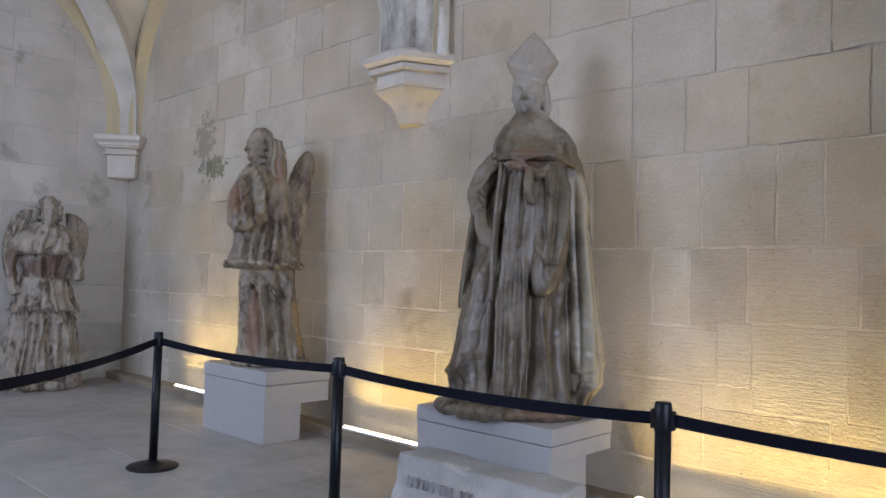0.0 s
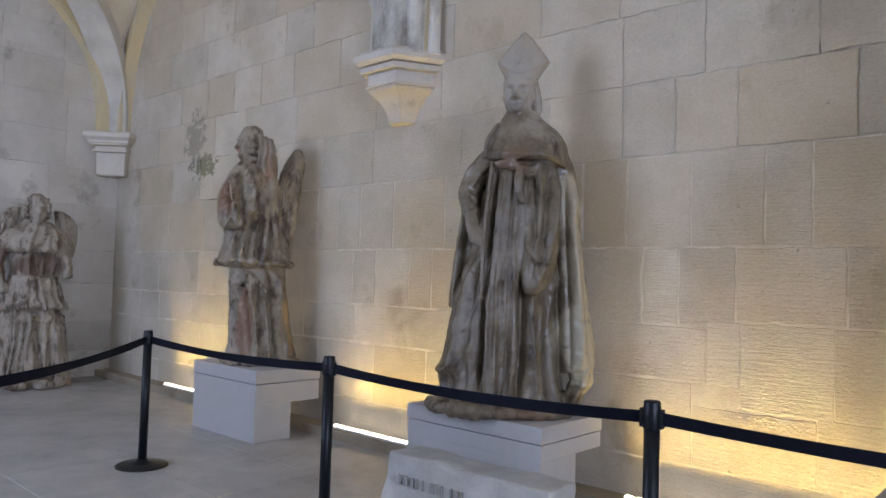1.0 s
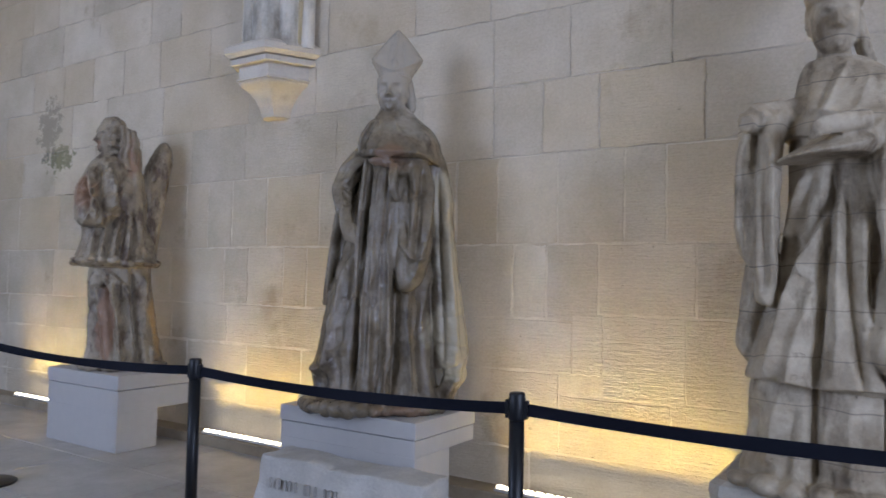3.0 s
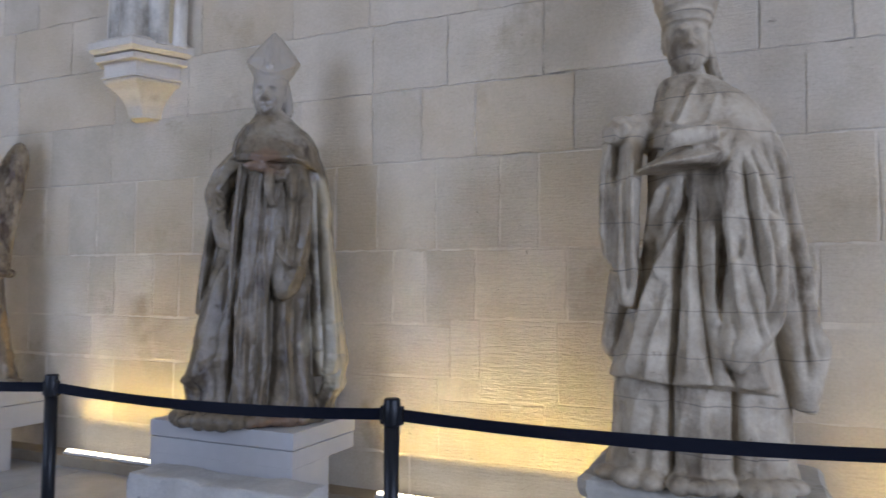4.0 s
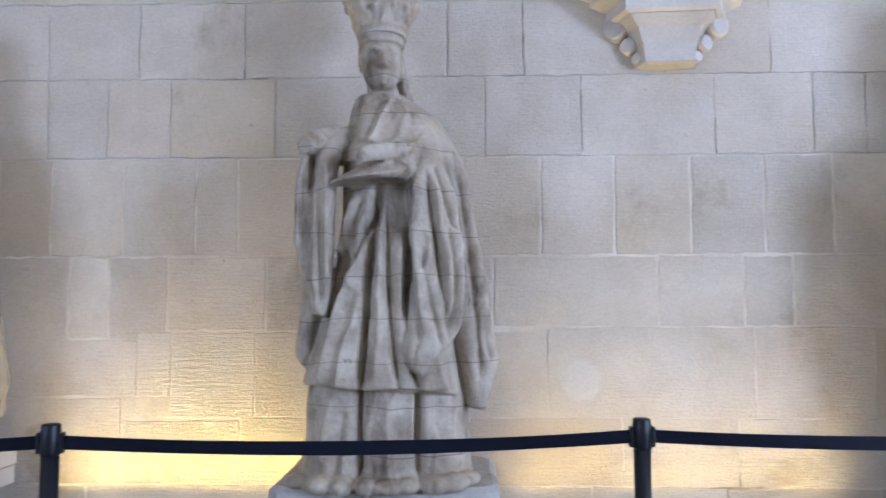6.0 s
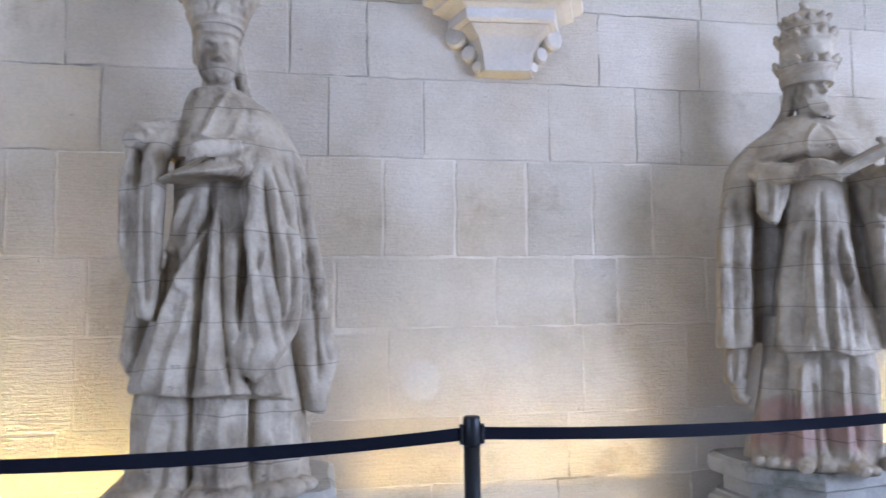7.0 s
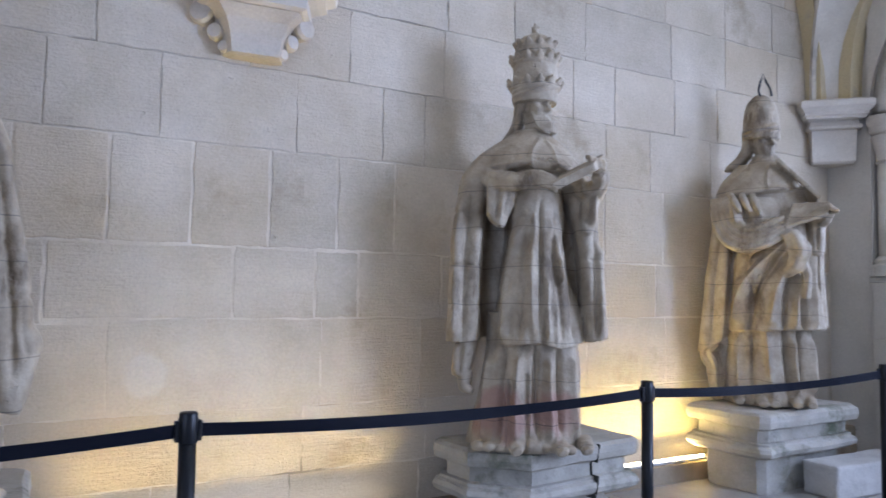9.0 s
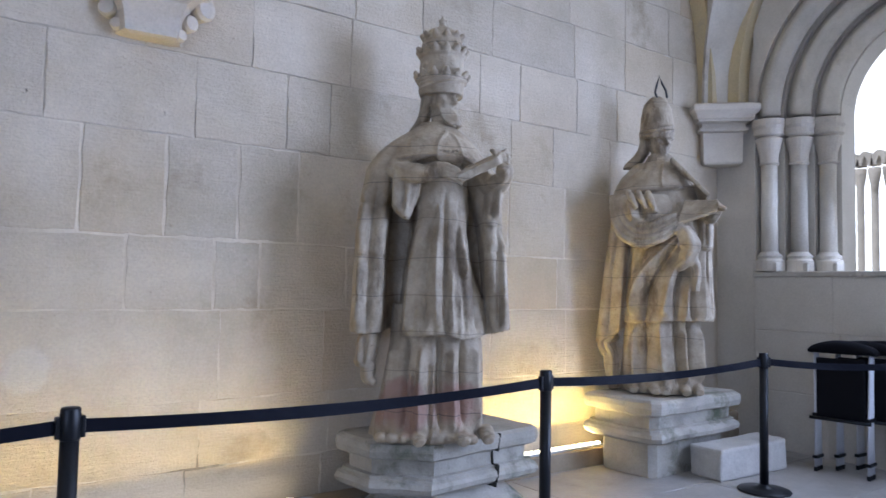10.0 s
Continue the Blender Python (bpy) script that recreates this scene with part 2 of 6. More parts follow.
floor = setting(part("floor", box(XW - 0.6, XE + 0.9, YS - 0.6, 0.6, -0.3, -0.006), mortar, None), "worn pale stone slab floor of the hall", "floor")
wall_north = setting(part("wall_north", box(XW - 0.6, XE + 0.9, -0.0004, 0.6, -0.01, 2.223), wall_mortar, None), "long wall of weathered pale limestone ashlar blocks")
wall_west = setting(part("wall_west", box(XW - 0.6, XW - 0.0035, YS - 0.6, 0.008, -0.01, TOP), mortar, None), "end wall of greyish plastered limestone blocks")

part("upper_wall", box(XW - 0.6, XE + 0.9, 0.003, 0.6, 2.2235, TOP), old_mortar, wall_north)

# the wall behind the camera, with an opening to the daylight
bm = bmesh.new()
for x0, x1, z0, z1 in ((XW - 0.6, -7.5, 0, TOP), (-3.7, XE + 0.9, 0, TOP), (-7.5, -3.7, 4.8, TOP), (-7.5, -3.7, 0, 1.8)):
    add_box(bm, x0, x1, YS - 0.6, YS, z0 - 0.008, z1)
wall_south = setting(part("wall_south", bm, dark_plaster, None), "plain plastered wall with a high window opening")


def arched_slab(bm, x0, x1, y0, y1, z0, z1, yc, r, sill, spring, n=24):
    """A slab across x0..x1 that fills y0..y1 and z0..z1 but for a round-arched opening."""
    add_box(bm, x0, x1, y0, y1, z0, sill)
    add_box(bm, x0, x1, yc + r, y1, sill, spring)
    add_box(bm, x0, x1, y0, yc - r, sill, spring)
    arc = [(yc + r * math.cos(math.pi * k / n), spring + r * math.sin(math.pi * k / n)) for k in range(n + 1)]
    outer = [(y1, spring)] + [(yc + (y1 - yc) * min(1, max(-1, math.tan(math.pi / 2 - math.pi * k / n) / 1.0)) if 0 < k < n else (y1 if k == 0 else y0), z1)
                              for k in range(1, n)] + [(y0, spring)]
    for side in (x0, x1):
        a = [bm.verts.new((side, y, z)) for y, z in arc]
        o = [bm.verts.new((side, y, z)) for y, z in outer]
        c1, c0 = bm.verts.new((side, y1, z1)), bm.verts.new((side, y0, z1))
        bm.faces.new((a[0], o[0], c1, o[1], a[1]))
        for k in range(1, n - 1):
            if (o[k].co - o[k + 1].co).length > 1e-5:
                bm.faces.new((a[k], o[k], o[k + 1], a[k + 1]))
            else:
                bm.faces.new((a[k], o[k], a[k + 1]))
        bm.faces.new((a[n - 1], o[n - 1], c0, o[n], a[n]))
    for (ya, za), (yb, zb) in zip(arc, arc[1:]):
        bm.faces.new([bm.verts.new(p) for p in ((x0, ya, za), (x1, ya, za), (x1, yb, zb), (x0, yb, zb))])


# the east wall: a round-arched window in three stepped orders
YC, SILL, WSPRING = -1.79, 1.60, 3.06
orders = ((7.06, 7.22, 1.36), (7.22, 7.38, 1.16), (7.38, 7.54, 0.96), (7.54, 7.80, 0.79))
bm = bmesh.new()
for x0, x1, r in orders:
    arched_slab(bm, x0, x1, -3.5, -0.42, -0.01, TOP, YC, r, SILL, WSPRING)
add_box(bm, 7.11, 7.80, -0.42, 0.008, -0.01, TOP)
for y0, y1, z0, z1 in ((YS, -7.15, 0, TOP), (-4.25, -3.5, 0, TOP), (-7.15, -4.25, -0.01, 1.3), (-7.15, -4.25, 3.9, TOP)):
    add_box(bm, 7.06, 7.80, y0, y1, z0 - 0.009, z1)
wall_east = setting(part("wall_east", bm, plaster, None), "end wall of pale plastered stone with a round-arched window")

# ---------------------------------------------------------------- vault
BAYS = (XW, -3.95, 1.66, XE)
RISE = 2.4


def rise_across(s):
    return RISE * max(0.0, 1 - abs(2 * s - 1) ** 2.5) ** 0.4


verts, faces = [], []
for x0, x1 in zip(BAYS, BAYS[1:]):
    n = 36
    base = len(verts)
    steps = [0.5 - 0.5 * math.cos(math.pi * k / n) for k in range(n + 1)]
    for i in range(n + 1):
        for j in range(n + 1):
            verts.append((x0 + (x1 - x0) * steps[i], YS * steps[j], SPRING - 0.02 + max(rise_across(steps[i]), rise_across(steps[j]))))
    for i in range(n):
        for j in range(n):
            a = base + i * (n + 1) + j
            faces.append((a, a + 1, a + n + 2, a + n + 1))
ceiling = setting(mesh_object("ceiling", verts, faces, vault_plaster, smooth=True), "cream plastered ribbed vault", "ceiling")
roof = setting(part("roof", box(XW - 0.6, XE + 0.9, YS - 0.6, 0.6, TOP + 0.004, TOP + 0.3), plaster, None), "plain roof slab over the vault", "roof")

RIB = [(1.2 * a, b) for a, b in [(-0.17, -0.10), (-0.17, 0.05), (-0.11, 0.07), (-0.09, 0.13), (-0.05, 0.15), (-0.035, 0.20), (0.035, 0.20), (0.05, 0.15), (0.09, 0.13), (0.11, 0.07), (0.17, 0.05), (0.17, -0.10)]]
SLIM = [(a * 0.6, b * 0.75) for a, b in RIB]


def arc_points(p, q, n=40):
    """A round rib from p to q, both at the springing."""
    p, q = Vector(p), Vector(q)
    out = []
    for k in range(n + 1):
        s = 0.5 - 0.5 * math.cos(math.pi * k / n)
        v = p.lerp(q, s)
        v.z = SPRING - 0.02 + rise_across(s)
        out.append(v)
    return out


def rib(p, q, profile, side, material=rib_stone):
    bm = sweep(arc_points(p, q), profile, side)
    return setting(part("rib", bm, material, None, smooth=False), "moulded pale stone vault rib", "vault rib")


def facing_down(p, q):
    d = Vector(q) - Vector(p)
    return (d.y, -d.x, 0)


for x0, x1 in zip(BAYS, BAYS[1:]):
    for p, q, prof in (((x0 + 0.12, -0.12, 0), (x1 - 0.12, YS + 0.1, 0), RIB), ((x1 - 0.12, -0.12, 0), (x0 + 0.12, YS + 0.1, 0), RIB)):
        rib(p, q, prof, facing_down(p, q))
    p, q = (x0 + 0.24, -0.04, 0), (x1 - 0.24, -0.04, 0)
    rib(p, q, SLIM, facing_down(p, q), ochre_rib)
for x in BAYS[1:3]:
    p, q = (x, -0.12, 0), (x, YS + 0.1, 0)
    rib(p, q, RIB, facing_down(p, q))
for x in (XW + 0.04, XE - 0.04):
    p, q = (x, -0.26, 0), (x, YS + 0.2, 0)
    rib(p, q, SLIM, facing_down(p, q), ochre_rib)


def half_polygon(radius, angles):
    return [(radius * math.sin(radians(a)), -radius * math.cos(radians(a))) for a in angles]


def corbel(name, x, y, turn, levels, angles, label):
    """A bracket built up of polygonal courses: (radius, height) pairs from the bottom up."""
    ob = empty(name, x, y, 0, turn)
    groups = levels
    for piece, profile in groups:
        bm = bmesh.new()
        rings = []
        for r, z in profile:
            rings.append([bm.verts.new((u, v, z)) for u, v in half_polygon(r, angles)])
        n = len(angles)
        for a, b in zip(rings, rings[1:]):
            for k in range(n):
                bm.faces.new((a[k], a[(k + 1) % n], b[(k + 1) % n], b[k]))
        bm.faces.new(rings[0])
        bm.faces.new(rings[-1])
        part(piece, bm, corbel_stone, ob)
    return tagged(ob, label, "corbel")


bracket = [("bracket", [(0.12, 2.69), (0.135, 2.695), (0.14, 2.72), (0.16, 2.78), (0.20, 2.84), (0.255, 2.895), (0.315, 2.93), (0.33, 2.945), (0.33, 2.96)]),
           ("band", [(0.345, 2.963), (0.345, 2.975), (0.325, 2.985), (0.325, 3.065), (0.335, 3.075)]),
           ("step", [(0.385, 3.078), (0.395, 3.085), (0.395, 3.125), (0.37, 3.135)]),
           ("cornice", [(0.41, 3.138), (0.435, 3.155), (0.45, 3.165), (0.45, 3.215), (0.40, 3.25)])]
corbel("wall_corbel", BAYS[1] - 0.04, -0.005, 0, bracket, (-90, -30, 30, 90), "pale limestone corbel with stepped mouldings under vault ribs")
scrolled = [("bracket", [(0.14, 2.725), (0.185, 2.735), (0.19, 2.76), (0.205, 2.84), (0.245, 2.92), (0.32, 2.98)]),
            ("band", [(0.33, 2.983), (0.36, 3.0), (0.36, 3.06), (0.41, 3.08)]),
            ("cornice", [(0.41, 3.083), (0.46, 3.10), (0.46, 3.13), (0.52, 3.15), (0.53, 3.19), (0.45, 3.24)])]
second = corbel("wall_corbel", BAYS[2] + 0.02, -0.005, -4, scrolled, (-96, -45, 45, 96), "pale limestone corbel with scrolled sides under vault ribs")
for s in (-1, 1):
    for px, pz, r in ((0.215, 2.855, 0.05), (0.295, 2.955, 0.07), (0.165, 2.775, 0.035)):
        bm = turned([(r * 0.55, -0.16), (r, -0.14), (r, 0.0), (r * 0.8, 0.02), (r * 0.45, 0.02)], 20)
        bmesh.ops.transform(bm, matrix=pose(s * px, -0.06, pz, 90, 0, s * 28), verts=bm.verts)
        part("scroll", bm, corbel_stone, second, smooth=False)
impost = [("bracket", [(0.31, 2.63), (0.335, 2.65), (0.345, 2.87), (0.35, 2.93)]),
          ("band", [(0.37, 2.933), (0.41, 2.94), (0.41, 2.965), (0.375, 2.975), (0.375, 3.01), (0.42, 3.02)]),
          ("cornice", [(0.45, 3.023), (0.46, 3.04), (0.49, 3.05), (0.49, 3.075), (0.53, 3.10), (0.56, 3.115), (0.56, 3.165), (0.50, 3.19)])]
corner = (-135, -32, 32, 135)
corbel("corner_corbel", XW, 0, 45, impost, corner, "moulded limestone corner corbel carrying the vault ribs")
corbel("corner_corbel", XE, 0, -45, impost, corner, "moulded limestone corner corbel carrying the vault ribs")

# vertical shafts above the two wall corbels
for x in BAYS[1:3]:
    ob = empty("shaft_bundle", x, 0, 0)
    for dx, dy, r in ((-0.27, -0.10, 0.085), (-0.12, -0.20, 0.10), (0.06, -0.24, 0.12), (0.22, -0.16, 0.09), (0.32, -0.07, 0.06)):
        bm = turned([(r * 1.15, 3.20), (r, 3.26), (r, 4.3), (r * 0.9, 4.6)], 16, dx, dy)
        part("shaft", bm, rib_stone, ob, smooth=False)
    tagged(ob, "bundle of pale stone shafts rising from the corbel", "shaft bundle", kind="structure")

# window columns, roll mouldings of the arch, sill
window = empty("window_1", 7.1, YC, SILL)
for (x0, x1, r), r2 in zip(orders, (1.16, 0.96, 0.79)):
    rc = (r + r2) / 2
    xc = x1 - 0.085
    for s in (1, -1):
        col = part("column", turned([(0.075, 0.18), (0.073, 0.6), (0.072, 1.0)], 20, xc - 7.1, s * rc), rib_stone, window, smooth=True)
        part("column_base", turned([(0.125, 0.004), (0.125, 0.10), (0.105, 0.12), (0.115, 0.145), (0.085, 0.17), (0.078, 0.185)], 20, xc - 7.1, s * rc), rib_stone, col)
        part("capital", turned([(0.076, 0.995), (0.092, 1.01), (0.080, 1.03), (0.085, 1.10), (0.115, 1.20), (0.125, 1.24), (0.10, 1.26), (0.135, 1.28), (0.135, 1.33), (0.15, 1.36), (0.15, 1.42)], 20, xc - 7.1, s * rc), corbel_stone, col)
        part("impost", box(x1 - 0.16 - 7.1, x1 - 7.1 + 0.02, s * rc - 0.12, s * rc + 0.12, 1.27, 1.43, 0.02), corbel_stone, window)
        part("column_plinth", box(x1 - 0.18 - 7.1, x1 - 7.1 + 0.02, s * rc - 0.12, s * rc + 0.12, 0.0, 0.085, 0.012), rib_stone, window)
    pts = [(xc - 7.1, rc * math.cos(math.pi * k / 40), WSPRING - SILL + rc * math.sin(math.pi * k / 40)) for k in range(41)]
    prof = [(0.085 * math.cos(2 * math.pi * k / 20) * (1 + 0.16 * math.cos(4 * 2 * math.pi * k / 20)), 0.10 * math.sin(2 * math.pi * k / 20) * (1 + 0.16 * math.cos(4 * 2 * math.pi * k / 20))) for k in range(20)]
    part("arch_moulding", sweep(pts, prof, (1, 0, 0)), rib_stone, window, smooth=True)
part("window_sill", box(-0.06, 0.76, -1.38, 1.38, -0.05, -0.004, 0.01), rib_stone, window)
setting(window, "round-arched window with three orders of slender stone columns", "window")

# the arcade and the ground outside
ground = setting(part("ground", box(8.0, 3000, -3000, 3000, -0.35, -0.30), rubble_stone, None), "pale paved ground of the cloister outside", "ground")
arcade = empty("cloister_arcade", 16.0, 1.5, -0.55)
part("parapet", box(-0.25, 0.25, -6, 6, 0, 2.2, 0.02), corbel_stone, arcade)
for k in range(40):
    y = -5.4 + 0.27 * k
    part("column", turned([(0.11, 2.2), (0.11, 2.28), (0.08, 2.36), (0.07, 2.45), (0.07, 4.1), (0.08, 4.16), (0.115, 4.38), (0.12, 4.5)], 14, 0, y), corbel_stone, arcade, smooth=True)
    pts = [(0, y + 0.135 + 0.11 * math.cos(math.pi * i / 14), 4.55 + 0.24 * math.sin(math.pi * i / 14)) for i in range(15)]
    part("arch", sweep(pts, [(-0.12, -0.05), (-0.12, 0.06), (0.12, 0.06), (0.12, -0.05)], (1, 0, 0)), corbel_stone, arcade)
setting(arcade, "sunlit white stone arcade of slender columns outside the window", "arcade")

backdrop = setting(part("backdrop", box(70, 70.2, -120, 120, -0.3, 90), white_haze, None), "bright white haze of the open sky", "sky")

# ledge along the foot of the long wall
for x0, x1, z in ((XW + 0.003, 3.1, 0.085), (3.1, XE - 0.01, 0.135)):
    setting(part("baseboard", box(x0, x1, -0.19, 0.0, -0.004, z, 0.008), ledge_stone, None), "low dark stone ledge along the foot of the wall", "ledge")

# ---------------------------------------------------------------- light strips
for x0, x1, z in ((-7.66, -5.55, 0.085), (-4.62, -2.9, 0.085), (-1.84, -0.25, 0.085), (0.75, 2.6, 0.085), (3.9, 5.28, 0.135)):
    strip = empty("light_strip", (x0 + x1) / 2, -0.12, z)
    half = (x1 - x0) / 2
    part("housing", box(-half, half, -0.035, 0.03, 0.0, 0.018, 0.003), aluminium, strip)
    n = int(half * 2 / 0.065)
    bm = bmesh.new()
    for k in range(n):
        c = -half + (k + 0.5) * 2 * half / n
        add_box(bm, c - 0.027, c + 0.027, -0.024, 0.018, 0.018, 0.034, 0.010, 1)
    part("led_row", bm, led_light, strip, "glowing warm white lens row")
    tagged(strip, "glowing warm light strip lying on the wall ledge", "light strip", "wall light strips")
    area_lamp("strip_light", ((x0 + x1) / 2, -0.15, z + 0.06), ((x0 + x1) / 2, -0.36 if x0 > 3 else -0.03, z + 2.2), x1 - x0 - 0.05, 0.05, (16.0 if x0 > 3 else 4.0 if x0 > 0.5 else 7.2 if x0 < -2 else 7.4) * (x1 - x0), WARM, 125 if x0 > 3 else 84)

# ---------------------------------------------------------------- belt barrier
POSTS = [(-3.05, -3.35), (-4.775, -1.76), (-2.767, -1.72), (-0.931, -1.66), (1.144, -1.51), (3.39, -1.43), (5.62, -1.34), (6.75, -2.05)]
for k, (x, y) in enumerate(POSTS):
    nx, ny = POSTS[k + 1] if k + 1 < len(POSTS) else (6.95, -3.6)
    dx, dy = nx - x, ny - y
    length = math.hypot(dx, dy)
    post = empty("barrier_post", x, y, 0, math.degrees(math.atan2(dy, dx)))
    part("base", turned([(0.0, 0.0), (0.178, 0.001), (0.180, 0.008), (0.172, 0.014), (0.10, 0.022), (0.045, 0.034), (0.03, 0.05)], 40), black_steel, post, smooth=True)
    part("pole", turned([(0.030, 0.03), (0.030, 0.86)], 24), black_steel, post, smooth=True)
    head = part("head", turned([(0.031, 0.862), (0.033, 0.866), (0.033, 0.948), (0.031, 0.952), (0.032, 0.962), (0.028, 0.969), (0.012, 0.970)], 28), black_steel, post, smooth=True)
    for a in (0, 180):
        bm = box(0.030, 0.046, -0.014, 0.014, 0.868, 0.940, 0.004)
        bmesh.ops.transform(bm, matrix=pose(0, 0, 0, 0, 0, a), verts=bm.verts)
        part("clip", bm, black_steel, head)
    if k + 1 < len(POSTS):
        n = 20
        verts, faces = [], []
        for i in range(n + 1):
            s = i / n
            u = 0.045 + (length - 0.09) * s
            sag = -0.030 * 4 * s * (1 - s)
            roll = 0.006 * math.sin(3 * math.pi * s + k)
            for du, dz in ((-0.0015, -0.024), (0.0015, -0.024), (0.0015, 0.024), (-0.0015, 0.024)):
                verts.append((u, du + roll * dz / 0.024, 0.905 + sag + dz))
        for i in range(n):
            for q in range(4):
                a, b = i * 4 + q, i * 4 + (q + 1) % 4
                faces.append((a, b, b + 4, a + 4))
        faces += [(0, 1, 2, 3), tuple(n * 4 + q for q in (3, 2, 1, 0))]
        mesh_object("belt", verts, faces, black_belt, post, label="taut dark webbing belt")
    tagged(post, "black steel belt barrier post on a round base", "barrier post", "barrier posts")

# ---------------------------------------------------------------- display boxes


def display_box(x0, x1, top, seam, under, front, back, foot_back):
    ob = empty("display_box", (x0 + x1) / 2, front, 0)
    w = (x1 - x0) / 2
    part("lid", box(-w, w, 0, back - front, seam + 0.003, top, 0.004), box_paint, ob)
    part("body", box(-w + 0.006, w - 0.006, 0.006, back - front - 0.004, under, seam - 0.003, 0.004), box_paint, ob)
    part("foot", box(-w + 0.006, w - 0.006, 0.006, foot_back - front, 0.0, under + 0.001, 0.004), box_paint, ob)
    return tagged(ob, "pale grey painted display box with an overhanging back", "plinth", "display boxes")


display_box(-5.83, -4.83, 0.60, 0.485, 0.31, -0.80, -0.13, -0.43)
display_box(-3.06, -1.995, 0.585, 0.485, 0.385, -0.81, -0.14, -0.43)


# ---------------------------------------------------------------- moulded statue plinths
def moulded_plinth(x, y, turn, half, depth, top, label, block=False, cant=0.05):
    """A square plinth built of a slab, two mouldings and a waist; half: half its width, depth: half its depth."""
    ob = empty("statue_plinth", x, y, 0, turn)

    def ring_solid(name, profile, lab=""):
        bm = bmesh.new()
        rings = []
        for grow, z in profile:
            w, d = half + grow, depth + grow
            c = 0.05
            rings.append([bm.verts.new((u, v, z)) for u, v in ((-w + cant, -d), (w - c, -d), (w, -d + c), (w, d - c), (w - c, d), (-w + c, d), (-w, d - c), (-w, -d + cant))])
        for a, b in zip(rings, rings[1:]):
            for k in range(8):
                bm.faces.new((a[k], a[(k + 1) % 8], b[(k + 1) % 8], b[k]))
        bm.faces.new(rings[0])
        bm.faces.new(rings[-1])
        bmesh.ops.subdivide_edges(bm, edges=[e for e in bm.edges if e.calc_length() > 0.3], cuts=8, use_grid_fill=True)
        for v in bm.verts:
            n = noise.noise_vector(v.co * 5 + Vector((x, y, 0)))
            v.co += n * 0.010
        part(name, bm, plinth_stone, ob, lab)

    ring_solid("slab", [(-0.03, top - 0.112), (-0.005, top - 0.10), (0.004, top - 0.06), (0.0, top - 0.02), (-0.025, top)], "worn top slab with dark moss stains")
    ring_solid("moulding", [(-0.13, top - 0.325), (-0.04, top - 0.318), (-0.005, top - 0.295), (0.005, top - 0.265), (-0.005, top - 0.24), (-0.03, top - 0.225), (-0.03, top - 0.21), (-0.06, top - 0.205), (-0.06, top - 0.125), (-0.05, top - 0.115)])
    ring_solid("waist", [(-0.11, 0.0), (-0.11, 0.15), (-0.11, top - 0.327)] if block else [(-0.06, 0.0), (-0.06, 0.03), (-0.11, 0.08), (-0.15, 0.13), (-0.15, top - 0.327)])
    return tagged(ob, label, "plinth")


moulded_plinth(0.13, -0.46, 0, 0.53, 0.37, 0.535, "mossy limestone plinth with a worn moulded slab")
cracked = moulded_plinth(3.45, -0.42, 5, 0.60, 0.33, 0.50, "cracked moulded limestone plinth with moss stains", cant=0.26)
# the crack is a solid strip; its near-black colour stands for the shade inside
bm = bmesh.new()
for i in range(12):
    z = 0.17 + 0.027 * i
    u = 0.17 + 0.010 * math.sin(i * 0.55) + 0.003 * i
    add_box(bm, u, u + 0.007, -0.336 if z > 0.38 or z < 0.29 else -0.284, -0.25, z, z + 0.0265)
part("crack", bm, crack_shade, cracked, "crack drawn as a near-black strip")
moulded_plinth(5.66, -0.45, 3, 0.60, 0.36, 0.585, "moulded limestone plinth on a rough stone block", block=True)


def rough_block(name, x, y, z, turn, sx, sy, sz, material, label, category, seed, amount=0.02, slope=0.0):
    bm = box(-sx, sx, -sy, sy, 0, sz, 0.02, 2)
    bmesh.ops.subdivide_edges(bm, edges=[e for e in bm.edges if e.calc_length() > 0.12], cuts=14, use_grid_fill=True)
    off = Vector((seed * 3.1, seed * 1.7, 0))
    for v in bm.verts:
        lift = v.co.z / sz
        v.co.y += slope * lift
        v.co += (noise.noise_vector(v.co * 3 + off) * amount + noise.noise_vector(v.co * 11 + off) * amount * 0.5) * min(1, lift * 8 + 0.05)
        v.co.z = max(v.co.z, 0)
    ob = part(name, bm, material, None, smooth=False)
    ob.matrix_world = pose(x, y, z, 0, 0, turn)
    return tagged(ob, label, category)


tablet = rough_block("inscribed_stone", -2.35, -1.02, 0, 0, 0.60, 0.13, 0.33, rubble_stone, "rough broken white stone slab with a carved inscription", "inscribed stone", 1.0, 0.025, 0.07)
for k in range(11):
    u = -0.46 + 0.05 * k + (0.02 if k % 3 == 2 else 0.0)
    part("letter_bar", box(u, u + (0.030 if k % 4 == 1 else 0.012), -0.113, -0.095, 0.165, 0.225, 0.003, 1), carved, tablet, "worn carved mark")
rough_block("stone_block", 5.98, -0.93, 0, -3, 0.42, 0.14, 0.24, rubble_stone, "low squared block of pale limestone lying on the floor", "stone block", 2.0, 0.012)
rough_block("stone_fragment", 2.45, -0.42, 0, 10, 0.16, 0.12, 0.16, rubble_stone, "small rough fragment of grey stone beside a plinth", "stone fragment", 3.0, 0.03)
rough_block("stone_fragment", 6.55, -0.33, 0, 0, 0.18, 0.14, 0.33, ledge_stone, "dark rough fragment of stone beside a plinth", "stone fragment", 4.0, 0.03)

# ---------------------------------------------------------------- folded chairs


